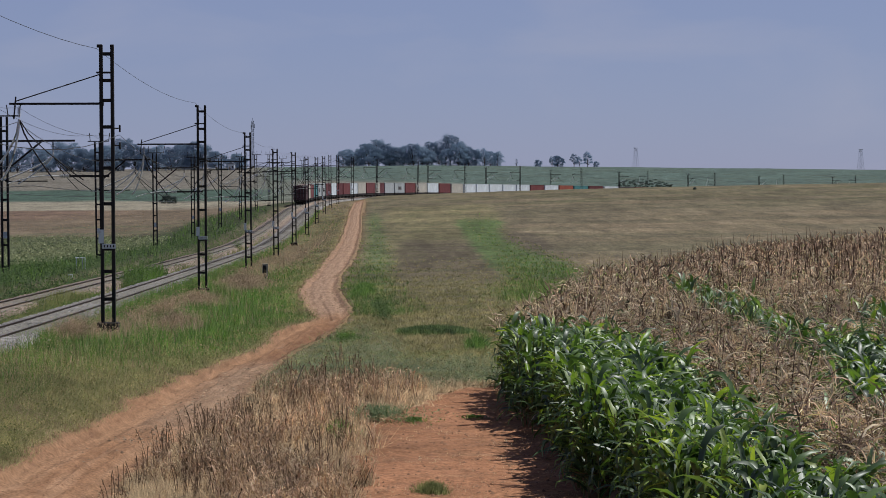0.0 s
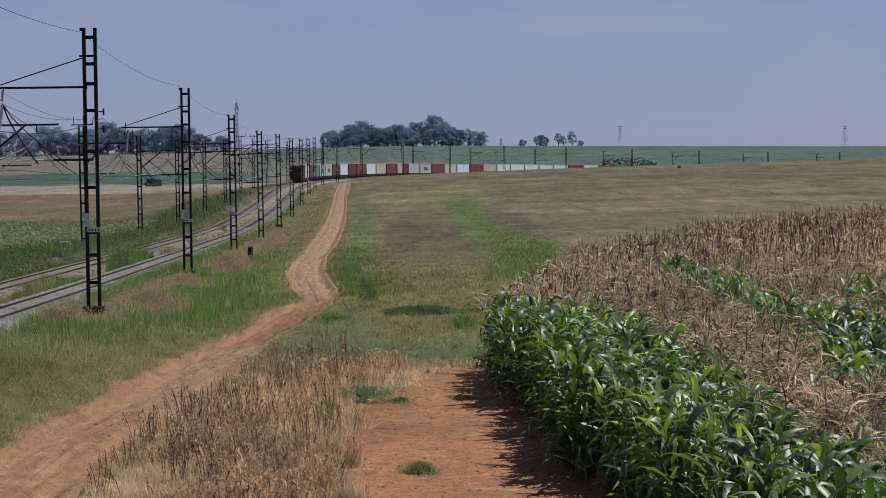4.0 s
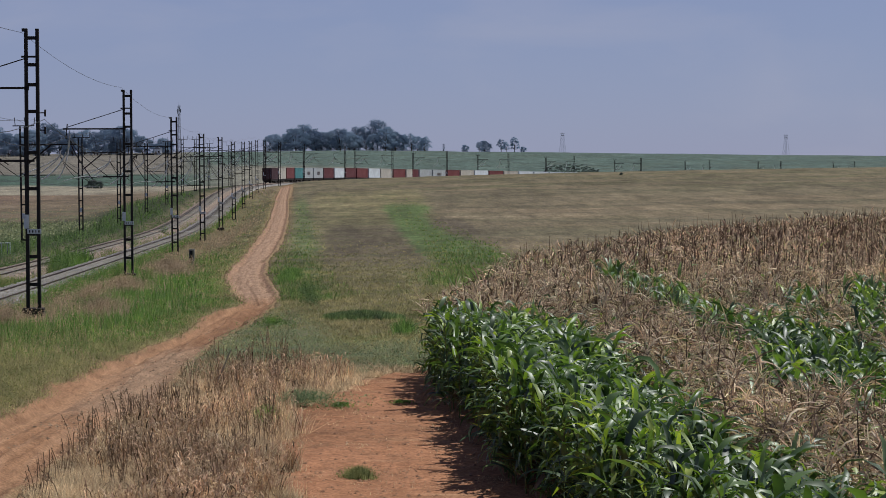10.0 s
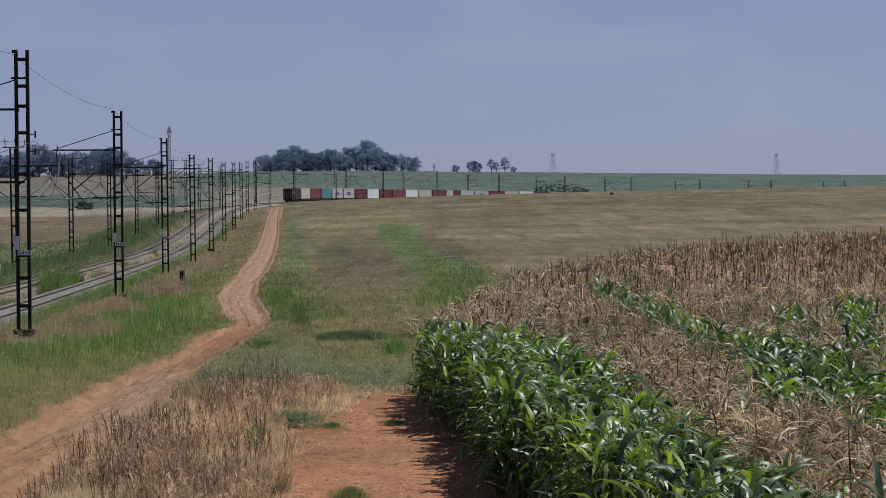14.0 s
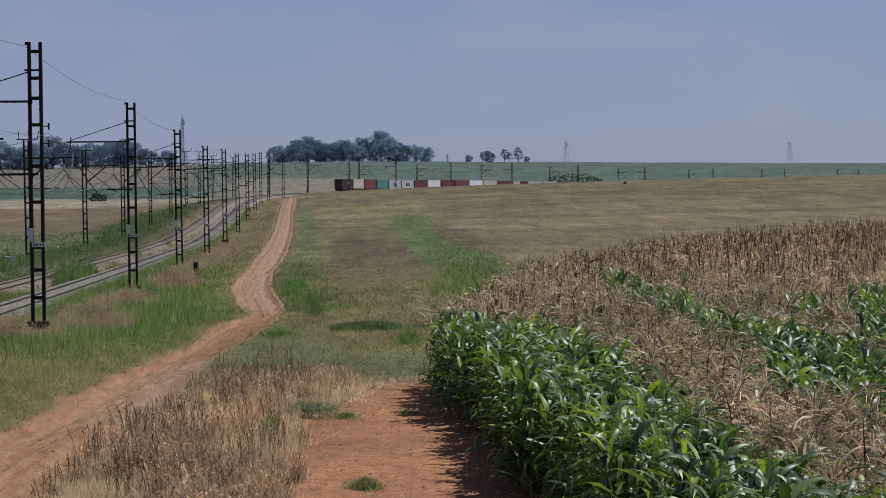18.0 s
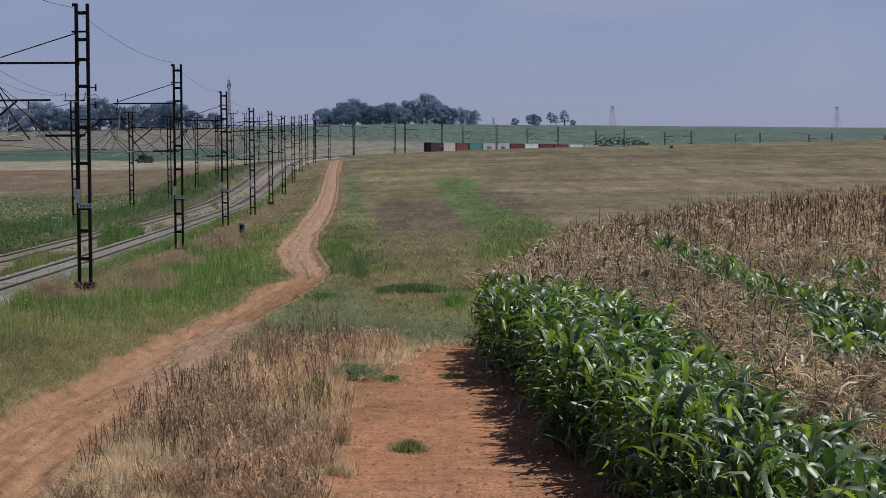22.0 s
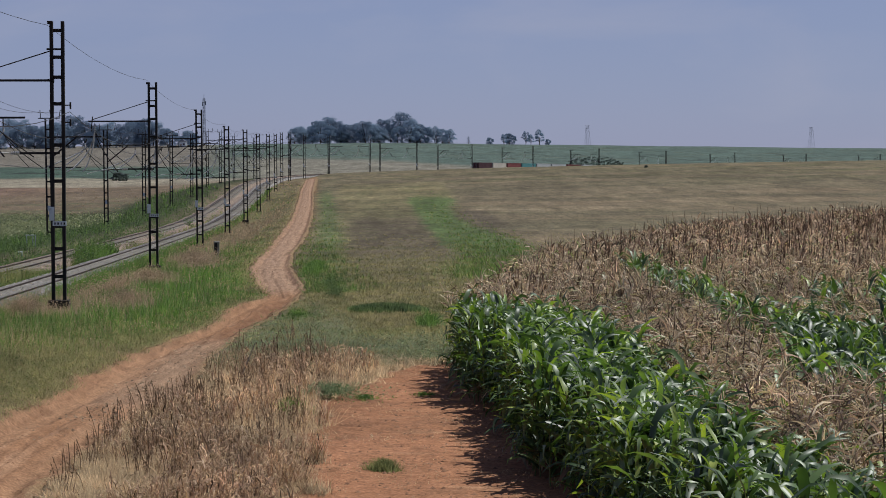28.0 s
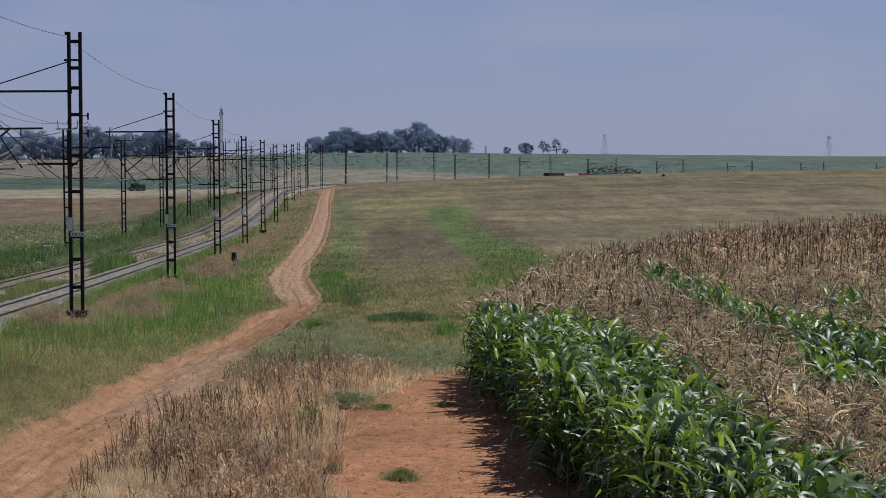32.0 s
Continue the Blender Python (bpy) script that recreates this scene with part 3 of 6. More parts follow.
def ground_mesh():
    ang = np.concatenate([np.arange(-11.6, 13.7, 0.125), np.arange(18, 343, 4.5)])
    r = np.concatenate([[0.0, 4, 9, 15, 21, 27, 31], 6.0 * 4130 / np.arange(700, 60, -1.6), np.geomspace(416, 1750, 150), [1900, 2200, 2700, 3400, 4500]])
    A, Rr = np.meshgrid(np.radians(ang), r, indexing="xy")
    X, Y = Rr * np.sin(A), Rr * np.cos(A)
    Z = ground_z(X, Y)
    Z = Z - 0.6 * (1 - smooth01(road_edge(X, Y), -0.12, 0.14)) * smooth01(Y, 10, 30) * (1 - smooth01(Y, 480, 512))
    V = np.stack([X, Y, Z], -1).reshape(-1, 3)
    nr, na = X.shape
    i, j = np.meshgrid(np.arange(nr - 1), np.arange(na), indexing="ij")
    k = (j + 1) % na
    F = np.stack([i * na + k, i * na + j, (i + 1) * na + j, (i + 1) * na + k], -1).reshape(-1, 4)
    m, nt, p = base_material("ground_cover", 0.95, 0, 0.15)
    at = nt.nodes.new("ShaderNodeAttribute")
    at.attribute_name = "cover"
    fine = noise_node(nt, 3.5, 8.0)
    grain = noise_node(nt, 14.0, 6.0)
    c = mixed(nt, at.outputs["Color"], ramp(nt, fine, [(0.3, (0.82, 0.80, 0.79)), (0.7, (1.15, 1.15, 1.15))]), 1.0, "MULTIPLY")
    c = mixed(nt, c, ramp(nt, grain, [(0.35, (0.7, 0.68, 0.66)), (0.65, (1.15, 1.15, 1.15))]), 1.0, "MULTIPLY")
    wide = ramp(nt, noise_node(nt, 0.16, 6.0), [(0.3, (0.80, 0.80, 0.78)), (0.7, (1.16, 1.14, 1.12))])
    c = mixed(nt, c, wide, 1.0, "MULTIPLY")
    # grass: uneven at several sizes
    plain = c
    for sc, lo, hi in (((0.07, 0.02, 0.07), 0.82, 1.18), ((0.3, 0.045, 0.3), 0.78, 1.2), ((1.0, 0.13, 1.0), 0.78, 1.22), ((3.5, 0.5, 3.5), 0.74, 1.24)):
        tc, mp, nz = nt.nodes.new("ShaderNodeTexCoord"), nt.nodes.new("ShaderNodeMapping"), nt.nodes.new("ShaderNodeTexNoise")
        mp.inputs["Scale"].default_value = sc
        nz.inputs["Scale"].default_value, nz.inputs["Detail"].default_value = 1.0, 4.0
        nt.links.new(tc.outputs["Object"], mp.inputs[0])
        nt.links.new(mp.outputs[0], nz.inputs["Vector"])
        c = mixed(nt, c, ramp(nt, nz.outputs["Fac"], [(0.3, (lo, lo, lo)), (0.7, (hi, hi, hi))]), 1.0, "MULTIPLY")
    c = mixed(nt, plain, c, at.outputs["Alpha"])
    nt.links.new(c, p.inputs["Base Color"])
    bumped(nt, p, fine, 0.6, 0.10)
    ob = quick("ground", V, F, m)
    ob.data.polygons.foreach_set("use_smooth", np.ones(len(F), bool))
    col = np.ones((len(V), 4), np.float32)
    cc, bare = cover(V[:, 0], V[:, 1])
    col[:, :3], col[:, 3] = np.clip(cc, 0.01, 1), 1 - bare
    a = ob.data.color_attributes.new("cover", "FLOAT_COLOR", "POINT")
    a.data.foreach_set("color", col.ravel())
    return tagged(ob, "open farmland with dry grass, red soil and green patches", "ground", kind="structure")


ground_mesh()
road_mesh()


# ---- railway tracks ----
def ribbon(lateral, profile, s0, s1, step, drop=0.0):
    """A strip with the given cross-section (across, up) along the line."""
    s = np.arange(s0, s1, step)
    x, y, a = on_line(s)
    pr = np.array(profile)
    X = x[:, None] + (lateral + pr[:, 0]) * np.cos(a)[:, None]
    Y = y[:, None] - (lateral + pr[:, 0]) * np.sin(a)[:, None]
    Z = rail_z(s)[:, None] + pr[:, 1] - drop
    V = np.stack([X, Y, Z + 0 * X], -1).reshape(-1, 3)
    n, k = len(s), len(pr)
    i, j = np.meshgrid(np.arange(n - 1), np.arange(k - 1), indexing="ij")
    F = np.stack([i * k + j, i * k + j + 1, (i + 1) * k + j + 1, (i + 1) * k + j], -1).reshape(-1, 4)
    return V, F


def track(name, lateral, drop, ballast, label):
    top = thing(name, None, label, "railway track")
    top["kind"] = "structure"
    V, F = ribbon(lateral, [(-2.2, -0.7), (-1.5, -0.2), (-1.2, -0.11), (1.15, -0.11), (1.3, -0.2), (1.55, -0.7)], 20, 1500, 1.5, drop)
    r = np.random.RandomState(3)
    V = V + r.normal(0, 0.025, V.shape)
    quick("ballast_bed", V, F, ballast, top)
    for side in (-0.57, 0.57):
        pr = [(side - 0.065, -0.17), (side - 0.062, -0.145), (side - 0.012, -0.12), (side - 0.012, -0.04), (side - 0.036, -0.03), (side - 0.036, 0.0),
              (side + 0.036, 0.0), (side + 0.036, -0.03), (side + 0.012, -0.04), (side + 0.012, -0.12), (side + 0.062, -0.145), (side + 0.065, -0.17)]
        V, F = ribbon(lateral, pr, 20, 1500, 3.0, drop)
        idx = np.where(np.arange(len(F)) % 11 == 5, 1, 0)
        quick("rail", V, F, None, top, [M["rail"], M["rail_top"]], idx)
    one = None
    rest = []
    for i, s in enumerate(np.arange(60, 520, 0.68)):
        x, y, a = on_line(s, lateral)
        m = pose(float(x), float(y), float(rail_z(s)) - 0.13 - drop, 0, 0, -math.degrees(a) + r.uniform(-1, 1))
        if i < 150:
            if one is None:
                one = part("sleeper", box_bm(2.1, 0.25, 0.09, bevel=0.015), M["sleeper"], top)
                one.matrix_basis = m
            else:
                same("sleeper", one, top, m)
        else:
            v = np.array([[sx, sy, sz] for sz in (-0.04, 0.045) for sx, sy in ((-1.05, -0.12), (1.05, -0.12), (1.05, 0.12), (-1.05, 0.12))])
            v = v @ np.array(m.to_3x3()).T + np.array(m.translation)
            rest.append((v, np.array([(4, 5, 6, 7), (0, 1, 5, 4), (1, 2, 6, 5), (2, 3, 7, 6), (3, 0, 4, 7)])))
    tagged(quick("sleepers", *gathered(rest), M["sleeper"], top), kind="stuff")
    # loose stones on the bed
    n = 9000
    d = 1 / r.uniform(1 / 260.0, 1 / 70.0, n)
    o = r.uniform(-1.6, 1.35, n)
    x, y, a = on_line(d, lateral + o)
    z = rail_z(d) - 0.12 - drop - np.clip(np.abs(o) - 1.2, 0, 2) * 0.5
    base = np.array([(1, 0, 0), (-1, 0, 0), (0, 1, 0), (0, -1, 0), (0, 0, 1)], float)
    sz = r.uniform(0.03, 0.07, (n, 1, 1)) * r.uniform(0.7, 1.3, (n, 5, 3))
    V = base * sz + np.stack([x, y, z], -1)[:, None]
    T = np.array([(0, 2, 4), (2, 1, 4), (1, 3, 4), (3, 0, 4)])
    F = T[None] + 5 * np.arange(n)[:, None, None]
    tagged(quick("ballast_stones", V.reshape(-1, 3), F.reshape(-1, 3), ballast, top), kind="stuff")
    return top


track("railway_track_near", NEAR_TRACK, 0.0, M["ballast"], "railway track with worn rails on grey stone ballast")
track("railway_track_far", FAR_TRACK, -0.05, M["ballast_old"], "railway track with brown rusty rails on weathered ballast")


# ---- electrification masts ----
def ladder(top, height, width, leg, rungs, base_z=0.0):
    """Two upright channels joined by rungs."""
    bm = box_bm(leg, leg * 1.6, height, (0, 0, height / 2 + base_z), 0.008)
    a = part("leg", bm, M["mast"], top)
    a.matrix_basis = pose(-width / 2, 0, 0)
    same("leg", a, top, pose(width / 2, 0, 0))
    bar = part("rung", box_bm(width - leg - 0.004, leg * 0.6, 0.13, bevel=0.01), M["mast"], top)
    bar.matrix_basis = pose(0, 0, rungs[0])
    for z in rungs[1:]:
        same("rung", bar, top, pose(0, 0, z))


def insulator(parent, at, length=0.35, r=0.07, horizontal=False):
    bm = bmesh.new()
    n = 5
    for i in range(n):
        z = (i + 0.5) / n * length
        bmesh.ops.create_cone(bm, cap_ends=True, segments=8, radius1=r, radius2=r * 0.55, depth=length / n * 0.7, matrix=Matrix.Translation((0, 0, z)))
    rod_bm((0, 0, -0.05), (0, 0, length + 0.05), r * 0.3, seg=6, bm=bm)
    o = part("insulator", bm, M["porcelain"], parent, "ribbed porcelain insulator")
    o.matrix_basis = pose(*at, 0, -90 if horizontal else 0, 0)
    return o


def near_mast():
    """Tall ladder mast beside the near track: tie rod, cross-beam and steady arm over the track (towards -x)."""
    top = thing("catenary_mast", None, "tall black steel ladder mast carrying the overhead wires", "mast", "overhead line masts")
    ladder(top, 10.55, 0.42, 0.125, [0.95, 2.0, 2.85, 4.55, 5.9, 7.45, 8.45, 9.2, 10.2])
    part("footing", box_bm(0.80, 0.55, 0.8, (0, 0, -0.33), 0.03), M["under"], top)
    part("cap_plate", box_bm(0.2, 0.14, 0.12, (-0.26, 0, 10.5), 0.01), M["mast"], top)
    part("beam", box_bm(3.5, 0.085, 0.085, (-1.92, 0, 8.33), 0.01), M["mast"], top)
    part("tie_rod", rod_bm((-3.45, 0, 8.42), (-0.2, 0, 9.45), 0.022), M["mast"], top)
    part("tie_clamp", box_bm(0.62, 0.16, 0.07, (-0.08, 0, 9.5), 0.01), M["mast"], top)
    part("beam_clamp", box_bm(0.16, 0.2, 0.18, (-0.2, 0, 8.33), 0.02), M["mast"], top)
    part("beam_end", rod_bm((-3.5, 0, 7.75), (-3.42, 0, 8.6), 0.03), M["mast"], top)
    insulator(top, (-3.3, 0, 7.85))
    part("steady_arm", box_bm(1.5, 0.09, 0.09, (-0.68, 0, 5.6), 0.01), M["mast"], top)
    insulator(top, (-1.45, 0, 5.6), 0.32, 0.085, True)
    pts = [(-1.75 - 2.0 * t, 0, 5.6 + 0.12 * math.sin(t * 3.1) - 0.28 * t) for t in np.linspace(0, 1, 8)]
    quick("registration_tube", *tube(pts, 0.022, 5), M["cable"], top)
    for z in (7.4, 6.75):
        bm = rod_bm((0.24, 0, z), (0.5, 0, z), 0.022)
        rod_bm((0.48, 0, z - 0.14), (0.48, 0, z + 0.12), 0.035, bm=bm)
        part("bracket", bm, M["mast"], top)
    # drop cables from the beam's end
    for k, (dx, r) in enumerate(((1.3, 0.03), (2.4, 0.022), (-1.6, 0.045), (-0.7, 0.042))):
        pts = [(-3.3 + dx * (t if k < 2 else t ** 1.6), 0, 7.75 - 2.3 * (t ** 0.75 if k < 2 else 1 - (1 - t) ** 1.3)) for t in np.linspace(0, 1, 8)]
        quick("drop_cable", *tube(pts, r, 5), M["mast"] if k < 2 else M["cable"], top)
    plate = part("number_plate", box_bm(0.52, 0.012, 0.18, (0.05, -0.1, 2.95), 0.003), M["white"], top, "white enamel plate with black marks")
    for i, w in enumerate((0.045, 0.05, 0.035, 0.05)):
        part("mark", box_bm(w, 0.006, 0.09, (-0.12 + i * 0.115, -0.109, 2.95)), M["black"], plate)
    part("notice", box_bm(0.2, 0.012, 0.52, (-0.24, -0.108, 3.32), 0.003), M["white"], top, "weathered white notice strip")
    return top


def far_mast():
    """Mast beside the far track with a braced bracket over it (towards +x) and horns on its top."""
    top = thing("catenary_mast", None, "black steel ladder mast with a braced bracket", "mast", "overhead line masts")
    ladder(top, 9.75, 0.36, 0.125, [0.8, 2.1, 3.6, 4.8, 6.0, 7.4, 8.9])
    part("footing", box_bm(0.7, 0.6, 0.7, (0, 0, -0.36), 0.03), M["under"], top)
    part("cross_arm", box_bm(1.7, 0.08, 0.08, (0.1, 0, 9.8), 0.01), M["mast"], top)
    for x, lean in ((-0.55, -0.05), (0.25, -0.08), (0.9, 0.1)):
        part("horn", rod_bm((x, 0, 9.82), (x + lean, 0, 10.45), 0.03), M["mast"], top)
    part("bracket_beam", box_bm(4.3, 0.12, 0.12, (2.05, 0, 8.3), 0.01), M["mast"], top)
    part("brace", rod_bm((0.15, 0, 6.6), (2.2, 0, 8.25), 0.06), M["mast"], top)
    part("hanger", rod_bm((2.9, 0, 7.75), (2.9, 0, 8.3), 0.035), M["mast"], top)
    insulator(top, (2.9, 0, 7.45), 0.35, 0.075)
    part("arm", box_bm(2.5, 0.07, 0.07, (1.3, 0, 5.9), 0.01), M["mast"], top)
    for k, (x1, z1, r) in enumerate(((-0.3, 5.9, 0.05), (5.2, 5.3, 0.028), (4.4, 5.35, 0.022), (0.8, 5.75, 0.046))):
        pts = [(2.9 + (x1 - 2.9) * t, 0, 7.4 + (z1 - 7.4) * t ** 0.75) for t in np.linspace(0, 1, 8)]
        quick("drop_cable", *tube(pts, r, 5), M["mast"] if k in (1, 2) else M["cable"], top)
    plate = part("number_plate", box_bm(0.3, 0.012, 0.4, (0.02, -0.065, 2.7), 0.003), M["white"], top, "weathered white plate")
    return top


CURVE_S = [678, 736, 794.5, 854.5, 914, 971, 1027, 1083, 1139, 1195, 1251]
NEAR_S = [88 + 45.8 * k for k in range(9)] + [505, 561, 615] + CURVE_S
FAR_S = [93.7 + 45.7 * k for k in range(9)] + [508, 562, 626] + CURVE_S
made_mast = None
for i, s in enumerate(NEAR_S):
    x, y, a = on_line(s, NEAR_ROW)
    base = [0.14, -0.66, -1.26, -1.9, -1.66, -1.71, -1.24, -0.67, 0.03][i] if i < 9 else float(mast_z(s)) - 0.5
    m = pose(float(x), float(y), base + 0.02, 0, random.uniform(-0.3, 0.3), -math.degrees(a))
    if made_mast is None:
        made_mast = near_mast()
        made_mast.matrix_basis = m
    else:
        copy_thing(made_mast, m)
made_far = None
for i, s in enumerate(FAR_S):
    x, y, a = on_line(s, FAR_ROW)
    m = pose(float(x), float(y), float(mast_z(s)) + (0.22 if s < 480 else -0.4), 0, random.uniform(-0.4, 0.4), -math.degrees(a))
    if made_far is None:
        made_far = far_mast()
        made_far.matrix_basis = m
    else:
        copy_thing(made_far, m)


def wire(name, spans, lateral, height, sag, r, label, mat=None):
    """A wire hung from mast to mast: a curve between each two supports."""
    pts = []
    for a, b in zip(spans[:-1], spans[1:]):
        for t in np.linspace(0, 1, 10)[:-1]:
            s = a + (b - a) * t
            x0, y0, _ = on_line(a, lateral)
            x1, y1, _ = on_line(b, lateral)
            z = (mast_z(a) * (1 - t) + mast_z(b) * t) + height - 4 * sag * t * (1 - t)
            pts.append((float(x0 + (x1 - x0) * t), float(y0 + (y1 - y0) * t), float(z)))
    tagged(quick(name, *tube(pts, r, 4), mat or M["wire"]), label, "wire", "overhead wires")


near_spans = [88 - 45.8] + NEAR_S
far_spans = [93.7 - 45.7] + FAR_S
wire("earth_wire", near_spans, NEAR_ROW - 0.32, 10.45, 0.4, 0.009, "thin dark wire strung between mast tops")
wire("messenger_wire", near_spans, NEAR_TRACK - 0.6, 7.7, 1.0, 0.014, "dark overhead messenger wire sagging between masts")
wire("contact_wire", near_spans, NEAR_TRACK, 5.3, 0.1, 0.012, "dark contact wire above the near track")
wire("feeder_wire", near_spans, NEAR_ROW + 0.48, 7.2, 0.9, 0.012, "thin feeder wire on mast brackets")
wire("messenger_wire", far_spans, FAR_ROW + 2.9, 7.6, 1.0, 0.014, "dark overhead messenger wire sagging between masts")
wire("contact_wire", far_spans, FAR_TRACK, 5.2, 0.1, 0.012, "dark contact wire above the far track")
wire("feeder_wire", far_spans, FAR_ROW - 0.4, 10.5, 0.6, 0.012, "thin feeder wire on mast horns")
wire("feeder_wire", far_spans, FAR_ROW + 0.9, 10.5, 0.6, 0.012, "thin feeder wire on mast horns")


# ---- freight train ----
PITCH, SPEED, REAR = 13.5, 12.41, 468.7
# from the last wagon forwards: paints of the boxes on it
LOAD = ["maroon_shaded", "beige", "red", "teal", "grey*", "grey*", "maroon", "white", "maroon", "red", "white", "beige", "red", "beige/maroon", "grey", "grey*",
        "red", "beige", "white", "red", "beige", "white", "white", "white", "white", "white", "red", "white", "orange", "teal", "maroon", "white", "dark", "red", "grey", "white"]


def corrugated(length, height, depth=0.036, n=22):
    """A side panel of trapezoid ribs along y, outer face towards +x."""
    ys, ds = [], []
    w = length / n
    for i in range(n):
        y = -length / 2 + i * w
        ys += [y, y + 0.25 * w, y + 0.5 * w, y + 0.75 * w]
        ds += [0, 0, -depth, -depth]
    ys.append(length / 2)
    ds.append(0)
    V = [(d, y, z) for z in (0, height) for y, d in zip(ys, ds)]
    k = len(ys)
    F = [(i, i + 1, k + i + 1, k + i) for i in range(k - 1)]
    return V, F


_box_meshes = {}


def container(length, marks, paint_name):
    """A steel shipping box, its length along y, its doors at the rear (-y)."""
    H, W = 2.87, 2.44
    words = {"beige": "faded beige", "grey": "light grey", "white": "pale blue-white", "dark": "dark brown", "maroon_shaded": "shade-darkened maroon", "teal": "teal green", "maroon": "dark maroon", "red": "rusty red", "orange": "orange-red"}[paint_name]
    top = thing("shipping_container", None, f"{words} corrugated steel shipping container on a flat wagon", "container", "containers on the train")
    mat = M[paint_name]

    def shared(name, key, build, parent=top, m=None, material=None):
        key = (key, length, (material or mat).name)
        if key not in _box_meshes:
            o = build()
            _box_meshes[key] = o.data
        else:
            o = new(name, _box_meshes[key])
        o.parent = parent
        if m is not None:
            o.matrix_basis = m
        return o

    side = lambda: quick("side_panel", *corrugated(length - 0.3, H - 0.3, n=22 if length > 8 else 12), mat)
    shared("side_panel", "side", side, m=pose(W / 2 - 0.02, 0, 0.15))
    shared("side_panel", "side", side, m=pose(-W / 2 + 0.02, 0, 0.15, 0, 0, 180))
    shared("roof_panel", "roof", lambda: part("roof_panel", box_bm(W - 0.1, length - 0.2, 0.05, bevel=0.01), mat, top), m=pose(0, 0, H - 0.04))
    shared("floor_panel", "floor", lambda: part("floor_panel", box_bm(W - 0.1, length - 0.2, 0.12, bevel=0.01), M["under"], top), m=pose(0, 0, 0.08))
    shared("end_wall", "end", lambda: quick("end_wall", *corrugated(W - 0.3, H - 0.3, n=8), mat), m=pose(0, length / 2 - 0.04, 0.15, 0, 0, 90))
    for sx in (-1, 1):
        d = shared("door", "door", lambda: part("door", box_bm(W / 2 - 0.13, 0.05, H - 0.32, bevel=0.012), mat, top), m=pose(sx * (W / 4 - 0.03), -length / 2 + 0.05, H / 2))
        for bx in (-0.28, 0.28):
            shared("lock_bar", "bar", lambda: part("lock_bar", rod_bm((0, 0, -1.2), (0, 0, 1.2), 0.022, seg=6), M["galv"], d), d, pose(bx, -0.05, 0))
        for sy in (-1, 1):
            shared("corner_post", "post", lambda: part("corner_post", box_bm(0.15, 0.16, H, bevel=0.012), mat, top), m=pose(sx * (W / 2 - 0.075), sy * (length / 2 - 0.08), H / 2))
        for z in (0.08, H - 0.07):
            shared("side_rail", "srail", lambda: part("side_rail", box_bm(0.08, length - 0.33, 0.14, bevel=0.01), mat, top), m=pose(sx * (W / 2 - 0.045), 0, z))
    for sy in (-1, 1):
        for z in (0.08, H - 0.07):
            shared("end_rail", "erail", lambda: part("end_rail", box_bm(W - 0.31, 0.09, 0.14, bevel=0.01), mat, top), m=pose(0, sy * (length / 2 - 0.06), z))
    if marks:
        for i in range(4):
            shared("mark", "mark", lambda: part("mark", box_bm(0.01, 0.85, 0.9), M["dark"], top), m=pose(W / 2 + 0.008, -1.6 + 1.05 * i, 1.35))
    return top


def flat_wagon():
    top = thing("flat_wagon", None, "dark steel container flat wagon rolling on the far track", "wagon", "wagons of the train")
    part("deck_frame", box_bm(2.3, 12.4, 0.22, (0, 0, 0.98), 0.03), M["under"], top)
    for x in (-1.05, 1.05):
        bm = box_bm(0.12, 12.4, 0.42, (x, 0, 0.82), 0.02)
        part("side_sill", bm, M["under"], top)
    part("centre_sill", box_bm(0.5, 12.2, 0.4, (0, 0, 0.72), 0.02), M["under"], top)
    part("brake_cylinder", rod_bm((0.55, -0.6, 0.6), (0.55, 0.6, 0.6), 0.2, seg=12), M["under"], top)
    wheel = None
    for by in (-4.4, 4.4):
        bm = box_bm(0.16, 2.3, 0.28, (0.78, 0, 0.5), 0.04)
        box_bm(0.16, 2.3, 0.28, (-0.78, 0, 0.5), 0.04, bm)
        box_bm(1.5, 0.4, 0.3, (0, 0, 0.55), 0.04, bm)
        bogie = part("bogie", bm, M["under"], top)
        bogie.matrix_basis = pose(0, by, 0)
        for wy in (-0.85, 0.85):
            if wheel is None:
                wb = bmesh.new()
                for sx in (-0.57, 0.57):
                    rod_bm((sx - 0.06, 0, 0), (sx + 0.06, 0, 0), 0.42, seg=18, bm=wb)
                    rod_bm((sx - 0.075 * np.sign(sx), 0, 0), (sx - 0.06 * np.sign(sx), 0, 0), 0.45, seg=18, bm=wb)
                rod_bm((-0.8, 0, 0), (0.8, 0, 0), 0.07, seg=8, bm=wb)
                wheel = part("wheelset", wb, M["under"], bogie)
                wheel.matrix_basis = pose(0, wy, 0.42)
            else:
                same("wheelset", wheel, bogie, pose(0, wy, 0.42))
    for sy in (-1, 1):
        part("coupler", box_bm(0.22, 0.6, 0.28, (0, sy * 6.48, 0.85), 0.04), M["under"], top)
    return top


TRAIN = []
first_wagon = flat_wagon()
for i, load in enumerate(LOAD):
    wg = first_wagon if i == 0 else copy_thing(first_wagon, Matrix.Identity(4))
    TRAIN.append((wg, i * PITCH + 6.4, 0.0))
    for j, name in enumerate(load.split("/")):
        two = "/" in load
        c = container(6.06 if two else 12.19, name.endswith("*"), name.strip("*"))
        TRAIN.append((c, i * PITCH + 6.4 + ((-3.1, 3.1)[j] if two else 0), 1.1))


